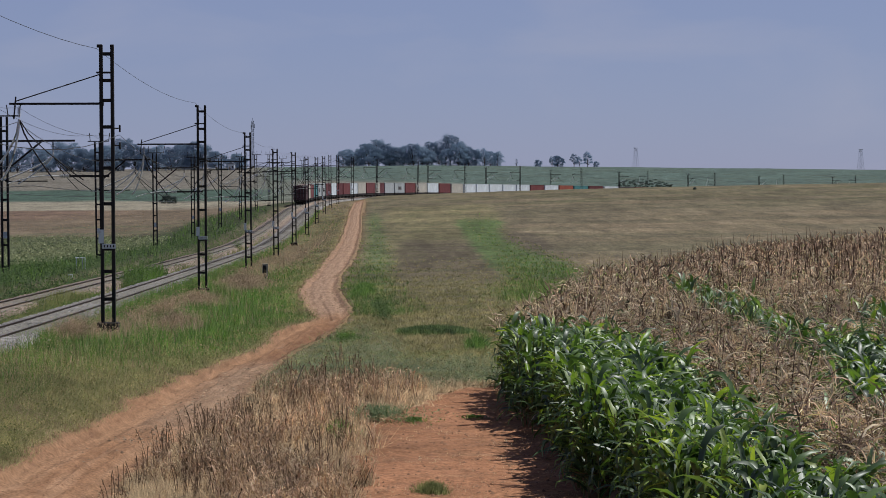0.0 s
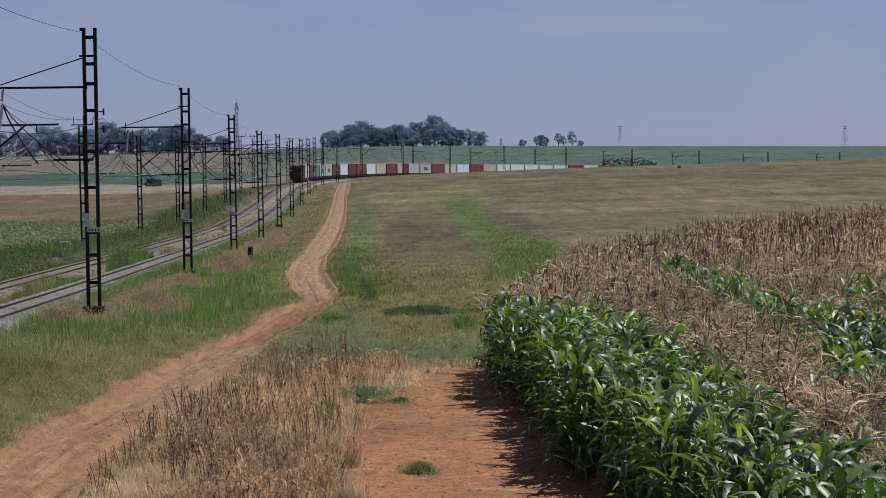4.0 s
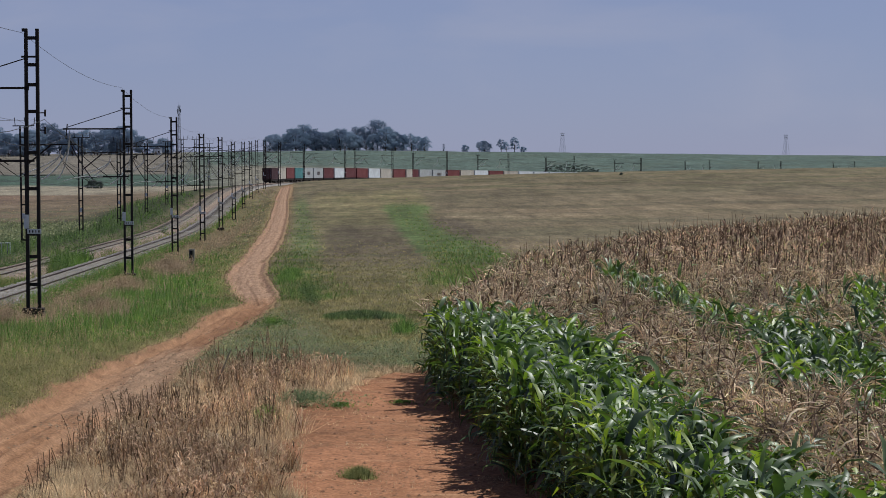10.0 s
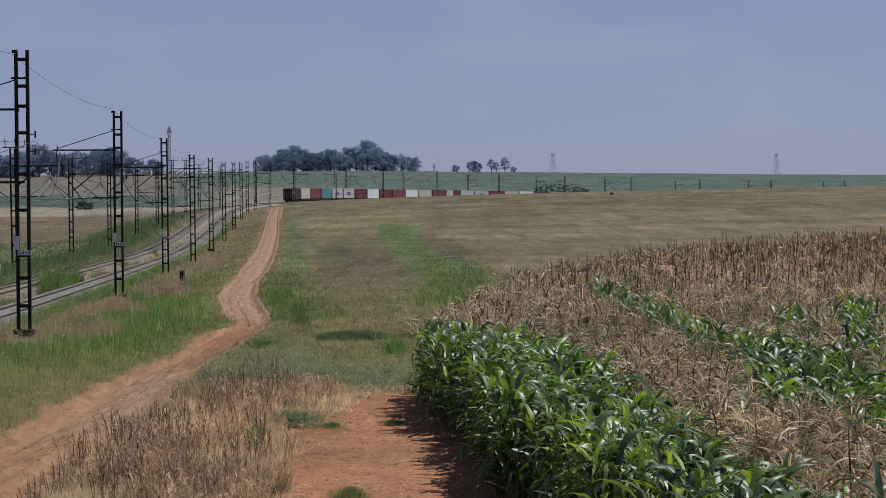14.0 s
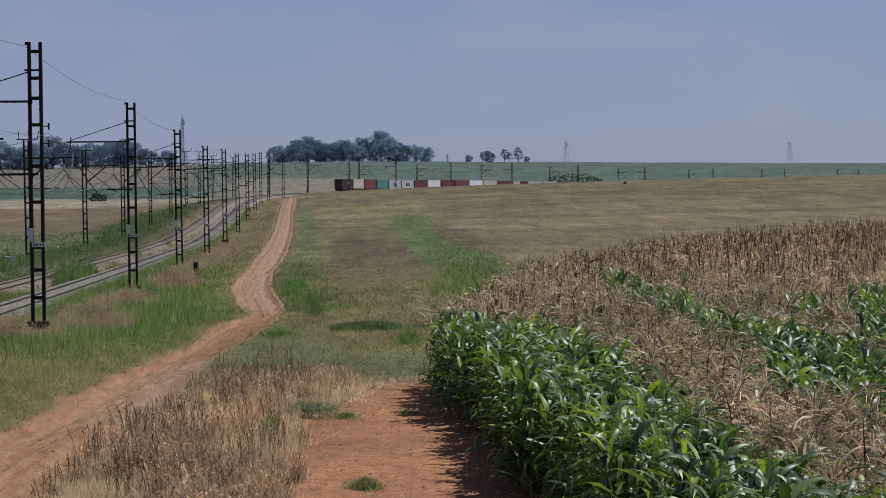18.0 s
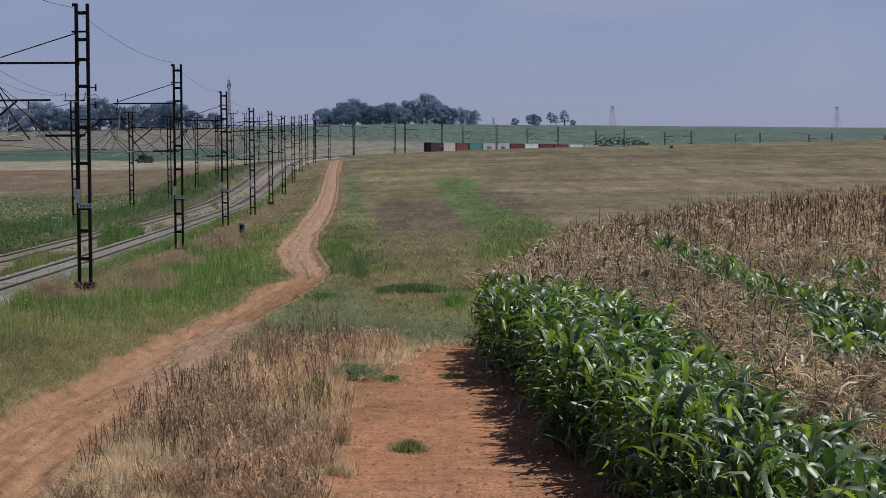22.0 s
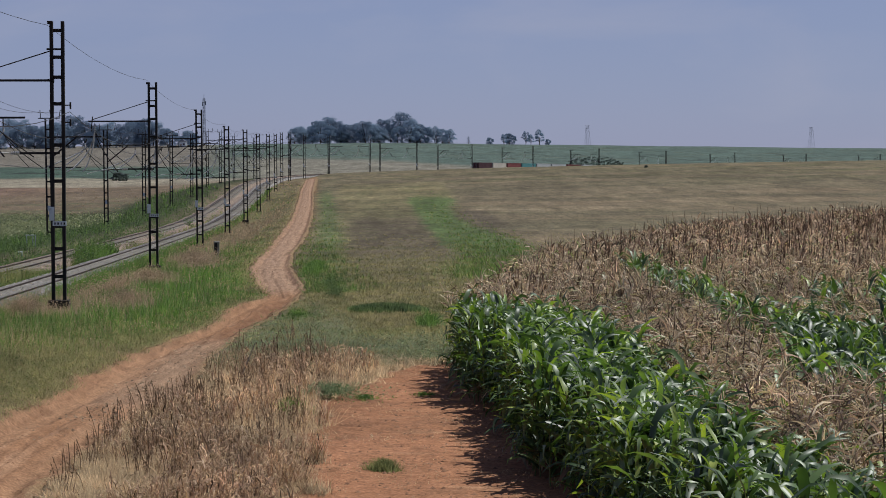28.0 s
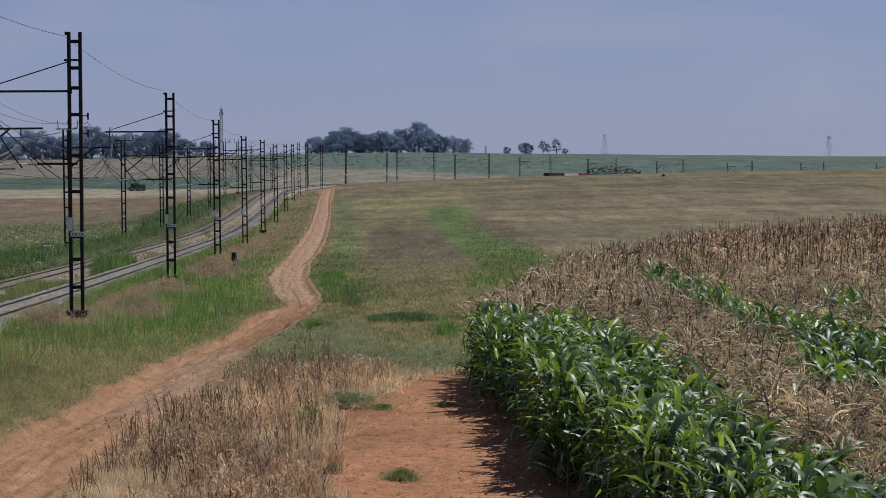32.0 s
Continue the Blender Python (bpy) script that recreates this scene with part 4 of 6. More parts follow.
def motions():
    """The train draws away round the curve at a steady speed."""
    for ob, ahead, up in TRAIN:
        rows = []
        for k in range(0, 17):
            t = k * 2.0
            s = REAR + SPEED * t + ahead
            x, y, a = on_line(s)
            grade = math.degrees(math.atan2(rail_z(s + 4) - rail_z(s - 4), 8))
            rows.append((t, pose(float(x), float(y), float(rail_z(s)) - 0.12 + up, grade, 0, -math.degrees(a))))
        walk(ob, rows)



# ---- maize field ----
# pale grey-green stop in both: leaf undersides, plus sheen put into the colour
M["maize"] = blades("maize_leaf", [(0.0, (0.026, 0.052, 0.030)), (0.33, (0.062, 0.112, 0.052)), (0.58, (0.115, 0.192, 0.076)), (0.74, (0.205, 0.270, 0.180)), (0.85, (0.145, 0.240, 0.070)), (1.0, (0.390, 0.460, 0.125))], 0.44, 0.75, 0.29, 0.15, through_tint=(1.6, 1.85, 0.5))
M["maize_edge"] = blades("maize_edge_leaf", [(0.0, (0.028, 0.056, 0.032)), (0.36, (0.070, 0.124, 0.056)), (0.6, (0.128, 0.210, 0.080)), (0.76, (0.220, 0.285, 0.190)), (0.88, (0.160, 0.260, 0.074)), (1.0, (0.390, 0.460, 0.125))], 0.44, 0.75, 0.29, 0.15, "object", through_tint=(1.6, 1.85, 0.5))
M["maize_dry"] = blades("maize_dry_leaf", [(0.0, (0.115, 0.082, 0.062)), (0.5, (0.300, 0.228, 0.170)), (1.0, (0.540, 0.460, 0.360))], 0.7, 0.2, 0.25, 0.3)
M["tassel"] = blades("maize_tassel", [(0.0, (0.058, 0.040, 0.034)), (0.27, (0.270, 0.190, 0.160)), (0.56, (0.690, 0.515, 0.430)), (0.9, (0.900, 0.780, 0.640)), (1.0, (0.500, 0.480, 0.280))], 0.8, 0.1, 0.3, 0.15, through_tint=(1.1, 1.0, 0.8))
M["spike"] = blades("maize_spike", [(0, (0.065, 0.043, 0.036)), (0.6, (0.15, 0.098, 0.08)), (1, (0.32, 0.22, 0.175))], 0.8, 0.1, 0.1, 0.5)
M["stalk"] = surface("maize_stalk", (0.10, 0.13, 0.04), (0.19, 0.17, 0.07), 2, 20, 0.7)


def strip(path, widths, side):
    """A ribbon along path, its width along side."""
    path, side = np.asarray(path), np.asarray(side)
    V = np.stack([path - side * widths[:, None] / 2, path + side * widths[:, None] / 2], 1).reshape(-1, 3)
    n = len(path)
    F = [(2 * i, 2 * i + 1, 2 * i + 3, 2 * i + 2) for i in range(n - 1)]
    return V, np.array(F)


def maize_leaf(r, az, z0, length, width, seg, folded=True, rise=(35, 80), droop=(60, 150)):
    """One arching leaf: a keel along its middle, wavy edges, often with a kink past which it hangs."""
    t = np.linspace(0, 1, seg + 1)
    e0, fall = r.uniform(*rise), r.uniform(*droop)
    curve = e0 - fall * t ** 1.25
    if r.rand() < 0.4:
        curve = curve - r.uniform(25, 75) * (t > r.uniform(0.35, 0.7))
    el = np.radians(np.maximum(curve, -88))
    step = length / seg
    h = np.concatenate([[0], np.cumsum(np.cos(el[:-1]) * step)])
    v = np.concatenate([[0], np.cumsum(np.sin(el[:-1]) * step)])
    azs = az + t * r.uniform(-0.7, 0.7)
    P = np.stack([h * np.cos(azs), h * np.sin(azs), z0 + v], -1)
    tw = r.uniform(-1.1, 1.1) * t ** 1.3 + r.uniform(-0.4, 0.4)
    sx = np.stack([-np.sin(azs), np.cos(azs), 0 * t], -1)
    nz = np.stack([-np.sin(el) * np.cos(azs), -np.sin(el) * np.sin(azs), np.cos(el)], -1)
    side = sx * np.cos(tw)[:, None] + nz * np.sin(tw)[:, None]
    w = width * np.clip(np.sin(np.pi * (0.16 + 0.84 * t) ** 0.8), 0.03, 1)
    if not folded:
        return strip(P, w, side)
    up = nz * np.cos(tw)[:, None] - sx * np.sin(tw)[:, None]
    f = r.uniform(0.08, 0.36)
    ph, q = r.uniform(0, 6.28, 2), r.uniform(1.5, 3.0)
    rim = [up * (w * (0.5 * math.sin(f) + 0.16 * np.sin(6.28 * q * t + p)))[:, None] for p in ph]
    V = np.stack([P - side * (w * 0.5 * math.cos(f))[:, None] + rim[0], P, P + side * (w * 0.5 * math.cos(f))[:, None] + rim[1]], 1).reshape(-1, 3)
    F = [(3 * i + k, 3 * i + k + 1, 3 * i + k + 4, 3 * i + k + 3) for i in range(seg) for k in (0, 1)]
    return V, np.array(F)


def maize_tassel(r, z0, branches, seg=3, w=0.017):
    """Thin branches that leave a short upright axis at many heights and hang over, each its own way."""
    out = []
    t = np.linspace(0, 1, seg + 1)
    lx, ly = r.normal(0, 0.12, 2)
    for b in range(branches):
        az = r.uniform(0, 6.28)
        at = r.uniform(-0.22, 0.22)
        e0, L = (r.uniform(65, 88), r.uniform(0.2, 0.34)) if b == 0 else (r.uniform(-5, 75), r.uniform(0.22, 0.5))
        el = np.radians(e0 - t * (10 if b == 0 else r.uniform(10, 110)))
        az = az + t * r.uniform(-0.9, 0.9)
        h = np.cos(el) * L / seg
        dx = np.concatenate([[0], np.cumsum((h * np.cos(az))[:-1])])
        dy = np.concatenate([[0], np.cumsum((h * np.sin(az))[:-1])])
        v = np.concatenate([[0], np.cumsum(np.sin(el[:-1]) * L / seg)])
        P = np.stack([lx * at + dx + r.normal(0, 0.05), ly * at + dy + r.normal(0, 0.05), z0 + at + v], -1)
        a2 = r.uniform(0, 3.14)
        side = np.tile([np.cos(a2) * 0.9, np.sin(a2) * 0.5, r.uniform(0.2, 0.8)], (seg + 1, 1))
        out.append(strip(P, w * r.uniform(0.7, 1.25) * np.interp(t, [0, 0.5, 1], [0.9, 1.15, 0.5]), side))
    return out


def maize_plant(seed, leaves, seg, height, dry=0.0, low=0.10, folded=True):
    """Leaves and dry leaves of one plant, as arrays."""
    r = np.random.RandomState(seed)
    green, brown = [], []
    az = r.uniform(0, 3.14)
    for i in range(leaves):
        t = i / max(1, leaves - 1)
        z0 = height * (low + (0.94 - low) * t)
        az2 = az + i * math.pi + r.uniform(-1.1, 1.1)
        L = r.uniform(0.48, 0.95) * (1.0 if i < leaves - 3 else 0.8)
        rise = (40, 82) if t > 0.6 else (10, 65)
        leaf = maize_leaf(r, az2, z0, L, r.uniform(0.07, 0.135), seg, folded, rise, (50, 150))
        (brown if r.rand() < dry or (i < 2 and low < 0.2 and r.rand() < 0.5) else green).append(leaf)
    return green, brown


def planted(geo, xs, ys, zs, sc, az, lean):
    """Copies of arrays at many places."""
    V, F = geo
    n = len(xs)
    c, s = np.cos(az), np.sin(az)
    W = np.empty((n, len(V), 3), np.float32)
    hz = V[None, :, 2] * sc[:, None]
    W[:, :, 0] = (V[None, :, 0] * c[:, None] - V[None, :, 1] * s[:, None]) * sc[:, None] + xs[:, None] + lean[:, None, 0] * hz
    W[:, :, 1] = (V[None, :, 0] * s[:, None] + V[None, :, 1] * c[:, None]) * sc[:, None] + ys[:, None] + lean[:, None, 1] * hz
    W[:, :, 2] = hz + zs[:, None]
    G = F[None] + (np.arange(n) * len(V))[:, None, None]
    return W.reshape(-1, 3), G.reshape(-1, F.shape[1])


def bare_rows(x, y):
    """1 where the rows carry no tassels: the field's edge and patches in it."""
    e = in_corn(x, y)
    w = np.interp(y, [26, 36, 41, 46, 50, 55, 60, 63, 65, 66.5], [1.9, 2.2, 2.75, 3.1, 3.0, 3.1, 2.7, 1.6, 0.6, -1.0])
    out = e < w + 0.45 * lump(x, y, 4, 21) + 0.25 * lump(x, y, 1.4, 26)
    ragged = 0.55 * lump(x, y, 6, 22) + 0.35 * lump(x, y, 1.8, 24)
    # a long gap that widens towards the near end
    mid = np.interp(y, [37, 44, 52, 57, 61, 69, 75, 90], [8.5, 9.1, 9.6, 9.6, 8.8, 8.8, 8.9, 9.2])
    wide = np.interp(y, [37, 44, 52, 57, 61, 69, 75, 90], [0.8, 1.7, 1.7, 1.5, 0.95, 0.85, 0.9, 0.6])
    out |= (np.abs(x - mid) < wide * (1 + 0.5 * ragged)) & (y > 37) & (y < 88)
    for ys_, xs_, hw in (([60, 74], [11.2, 13.7], 0.55), ([52, 77], [11.5, 16.4], 0.75)):
        out |= (np.abs(x - np.interp(y, ys_, xs_)) < hw + 0.7 * hw * ragged) & (y > ys_[0]) & (y < ys_[-1])
    return out | ((lump(x, y, 5, 23) > 0.9) & (y < 105))


def maize_field():
    r = np.random.RandomState(12)
    xs, ys = np.meshgrid(np.arange(1.2, 48, 0.72), np.arange(24, 173, 0.21))
    x, y = xs.ravel() + r.normal(0, 0.11, xs.size), ys.ravel() + r.normal(0, 0.07, xs.size)
    keep = (in_corn(x, y) > 0.12) & (x < 0.245 * y + 1.5) & (r.rand(len(x)) < np.interp(y, [31, 70, 110, 170], [0.98, 0.9, 0.7, 0.55]))
    x, y = x[keep], y[keep]
    more = (in_corn(x, y) < 2.6) & (y < 70)
    x = np.concatenate([x, x[more] + r.normal(0.3, 0.1, more.sum())])
    y = np.concatenate([y, y[more] + r.normal(0, 0.1, more.sum())])
    z = ground_z(x, y)
    bare = bare_rows(x, y)
    edge = in_corn(x, y)
    # the plants on the open edge stand as things of their own
    own = (edge < 0.95) & (y > 36.5) & (y < 66) & (r.rand(len(x)) < 0.85)
    pick = np.where(own)[0][:130]
    own[:] = False
    own[pick] = True
    variants = []
    for k in range(8):
        green, brown = maize_plant(100 + k, 15, 5, 2.0, 0.0)
        top = thing("maize_plant", None, "tall green maize plant with arching glossy leaves at the field's edge", "maize", "maize plants on the edge")
        part("stalk", rod_bm((0, 0, 0), (0, 0, 1.95), 0.016, 0.009, 6), M["stalk"], top)
        for v, f in green:
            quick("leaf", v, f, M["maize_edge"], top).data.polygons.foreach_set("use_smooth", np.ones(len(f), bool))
        for v, f in brown:
            tagged(quick("leaf", v, f, M["maize_dry"], top), "dry straw-coloured leaf")
        variants.append(top)
    used = set()
    for n, i in enumerate(np.where(own)[0]):
        m = pose(float(x[i]), float(y[i]), float(z[i]) - 0.02, r.uniform(-5, 5), r.uniform(-5, 5), r.uniform(0, 360)) @ Matrix.Diagonal((1, 1, r.uniform(0.88, 1.1), 1))
        k = n % 8
        if k not in used:
            used.add(k)
            variants[k].matrix_basis = m
        else:
            copy_thing(variants[k], m)
    rest = ~own
    greens, browns, tassels = [], [], []
    for lod, (y0, y1, leaves, seg, br) in enumerate(((0, 60, 13, 4, 20), (60, 92, 10, 3, 16), (92, 200, 5, 2, 9))):
        for k in range(8):
            for kind in (0, 1):
                sel = rest & (y >= y0) & (y < y1) & (bare == (kind == 0)) & ((np.arange(len(x)) % 8) == k)
                if not sel.any():
                    continue
                n = int(sel.sum())
                sc = r.normal(0.97, 0.085, n) if kind else r.normal(1.0, 0.085, n) * np.where(edge[sel] > 3.6, 0.98, 1.0)
                az, lean = r.uniform(0, 6.28, n), r.normal(0, 0.06 + 0.03 * kind, (n, 2))
                seed = 200 + 10 * lod + k + 50 * kind
                if kind == 0:
                    green, brown = maize_plant(seed, leaves, seg, 1.98, 0.015, 0.10, lod < 2)
                else:
                    green, brown = maize_plant(seed, (5, 4, 2)[lod], (3, 3, 2)[lod], 1.80, 0.12, 0.5, lod == 0)
                a = (x[sel], y[sel], z[sel], sc, az, lean)
                if green:
                    greens.append(planted(gathered(green), *a))
                if brown:
                    browns.append(planted(gathered(brown), *a))
                if kind == 1:
                    rr = np.random.RandomState(k + 7 * lod)
                    tassels.append(planted(gathered(maize_tassel(rr, 2.0, br, (3, 2, 2)[lod], (0.024, 0.030, 0.050)[lod])), *a))
                    strands = [maize_leaf(rr, rr.uniform(0, 6.28), rr.uniform(1.45, 2.0), rr.uniform(0.25, 0.55), rr.uniform(0.018, 0.04) * (1, 1.15, 1.5)[lod], (3, 2, 2)[lod], False)
                               for _ in range((4, 3, 2)[lod])]
                    browns.append(planted(gathered(strands), *a))
    # upright axes of the tassels, dark and stiff
    likely = np.interp(y, [42, 58, 75, 95, 120], [0.04, 0.10, 0.18, 0.36, 0.55]) * np.interp(edge, [0.5, 4.0], [0.45, 1.0])
    pick = np.where(rest & ~bare & (r.rand(len(x)) < likely))[0]
    a3 = np.arange(3) * 2.0944
    ring = lambda rad, zz, dx: np.stack([rad * np.cos(a3) + dx, rad * np.sin(a3), np.full(3, zz)], -1)
    spikes = []
    for k in range(3):
        bend = (-0.05, 0.03, 0.07)[k]
        for thick, p in ((1.0, pick[y[pick] < 80][k::3]), (1.55, pick[y[pick] >= 80][k::3])):
            T = np.concatenate([ring(0.008 * thick, 1.95, 0), ring(0.012 * thick, 2.25, bend * 0.3), ring(0.004 * thick, (2.46, 2.64, 2.88)[k], bend)])
            TF = np.array([(b + j, b + (j + 1) % 3, b + 3 + (j + 1) % 3, b + 3 + j) for b in (0, 3) for j in range(3)])
            spikes.append(planted((T, TF), x[p], y[p], z[p], r.normal(0.98, 0.06, len(p)), r.uniform(0, 6.28, len(p)), r.normal(0, 0.07, (len(p), 2))))
    top = thing("maize_crop", None, "dense field of maize with green leaves and brown tassels", "maize field")
    top["kind"] = "stuff"
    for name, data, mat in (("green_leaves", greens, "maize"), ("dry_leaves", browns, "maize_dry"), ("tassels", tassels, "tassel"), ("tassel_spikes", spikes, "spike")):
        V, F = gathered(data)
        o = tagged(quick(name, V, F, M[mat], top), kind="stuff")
        o.data.polygons.foreach_set("use_smooth", np.ones(len(o.data.polygons), bool))


maize_field()

# ---- grass and weeds ----
G = {
    "green": blades("grass_green", [(0, (0.05, 0.115, 0.018)), (0.6, (0.085, 0.185, 0.026)), (1, (0.15, 0.25, 0.05))], 0.6, 0.25, 0.35),
    "khaki": blades("grass_khaki", [(0, (0.20, 0.175, 0.095)), (0.5, (0.285, 0.250, 0.140)), (1, (0.38, 0.330, 0.200))], 0.8, 0.15, 0.3),
    "olive": blades("grass_olive", [(0, (0.130, 0.150, 0.055)), (0.5, (0.180, 0.195, 0.078)), (1, (0.250, 0.248, 0.108))], 0.7, 0.2, 0.3),
    "pink": blades("grass_seedheads", [(0, (0.26, 0.180, 0.145)), (0.6, (0.33, 0.240, 0.190)), (1, (0.41, 0.315, 0.250))], 0.85, 0.1, 0.3),
    "blue": blades("weeds_grey_green", [(0, (0.115, 0.160, 0.090)), (0.6, (0.190, 0.243, 0.140)), (1, (0.300, 0.346, 0.215))], 0.7, 0.2, 0.25),
    "bank": blades("bank_weeds", [(0, (0.035, 0.070, 0.024)), (0.6, (0.065, 0.120, 0.038)), (1, (0.125, 0.180, 0.062))], 0.6, 0.25, 0.25),
    "bean": blades("bean_leaves", [(0, (0.120, 0.150, 0.080)), (0.6, (0.240, 0.270, 0.155)), (1, (0.420, 0.440, 0.300))], 0.6, 0.3, 0.25),
    "dark": blades("weeds_dark_green", [(0, (0.045, 0.085, 0.030)), (0.6, (0.085, 0.145, 0.048)), (1, (0.15, 0.205, 0.075))], 0.6, 0.25, 0.3),
    "straw": blades("dead_straw", [(0, (0.370, 0.260, 0.180)), (0.6, (0.600, 0.450, 0.315)), (1, (0.830, 0.680, 0.500))], 0.85, 0.1, 0.3, through_tint=(1.1, 0.95, 0.8)),
    "stem": blades("dead_stems", [(0, (0.230, 0.150, 0.118)), (0.6, (0.530, 0.370, 0.290)), (1, (0.800, 0.620, 0.500))], 0.9, 0.1, 0.3, through_tint=(1.1, 0.95, 0.8)),
    "rot": blades("dead_rotten_leaves", [(0, (0.06, 0.042, 0.034)), (0.6, (0.13, 0.09, 0.07)), (1, (0.22, 0.16, 0.12))], 0.9, 0.1, 0.1),
    "flower": blades("white_petals", [(0, (0.6, 0.6, 0.55)), (1, (0.8, 0.8, 0.75))], 0.7, 0.1, 0.2),
    "seed": blades("dead_seed_stalks", [(0, (0.170, 0.110, 0.088)), (0.6, (0.340, 0.225, 0.175)), (1, (0.560, 0.400, 0.310))], 0.9, 0.1, 0.2),
}
RNG = np.random.RandomState(44)


def scatter(n, d0, d1, a0=-0.262, a1=0.262):
    """Places thinning out with distance from the viewpoint."""
    d = 1 / RNG.uniform(1 / d1, 1 / d0, n)
    a = RNG.uniform(a0, a1, n)
    return a * d, d


def tufts(name, mat, x, y, h, w=0.012, lean=0.35, blades_each=3, spread=0.06, label="", leafy=False):
    """Blades in small tufts at the given places, as one mesh."""
    n = len(x)
    if not n:
        return
    h = np.broadcast_to(h, (n,))
    k = blades_each
    z = np.repeat(ground_z(x, y), k)
    d = np.repeat(y, k)
    X, Y = np.repeat(x, k), np.repeat(y, k)
    X = X + RNG.normal(0, spread, n * k)
    Y = Y + RNG.normal(0, spread, n * k)
    H = np.repeat(h, k) * RNG.uniform(0.55, 1.15, n * k)
    W = np.maximum(w, d / 4130 * 1.05) * RNG.uniform(0.7, 1.4, n * k)
    az, la = RNG.uniform(0, 6.28, n * k), RNG.uniform(0, 6.28, n * k)
    ln = np.abs(RNG.normal(0, lean, n * k)) * H
    bx, by = np.cos(az) * W / 2, np.sin(az) * W / 2
    tx, ty = X + np.cos(la) * ln, Y + np.sin(la) * ln
    if leafy:
        mx, my, mz = (X + tx) / 2, (Y + ty) / 2, z + H * RNG.uniform(0.3, 0.8, n * k)
        q = RNG.uniform(0.5, 1.2, n * k) * np.maximum(w * 4, d / 4130 * 2.2)
        e = RNG.uniform(-0.6, 0.6, n * k)
        V = np.stack([np.stack([mx, my, mz], -1), np.stack([mx + np.cos(az) * q, my + np.sin(az) * q, mz + e * q], -1),
                      np.stack([mx + np.cos(az + 1.1) * q * 0.8, my + np.sin(az + 1.1) * q * 0.8, mz - e * q * 0.5 + 0.3 * q], -1)], 1)
    else:
        V = np.stack([np.stack([X - bx, Y - by, z - 0.02], -1), np.stack([X + bx, Y + by, z - 0.02], -1), np.stack([tx, ty, z + H], -1)], 1)
    F = np.arange(n * k * 3).reshape(-1, 3)
    N = np.repeat(RNG.normal(0, 0.28, (n * k, 3)) + (0, -0.15, 1.0), 3, axis=0)
    turn = np.cross(V[:, 1] - V[:, 0], V[:, 2] - V[:, 0])[:, 1] > 0
    F[turn] = F[turn][:, ::-1]
    return tagged(quick(name, V.reshape(-1, 3), F, G[mat], normals=N), label, "grass", kind="stuff")


def near_side(x, y):
    s, u = to_line(x, y)
    rd = x - np.interp(y, _ry, _rx)
    return s, u, rd, road_gap(x, y) + 0.3 * lump(x, y, 2.2, 6)


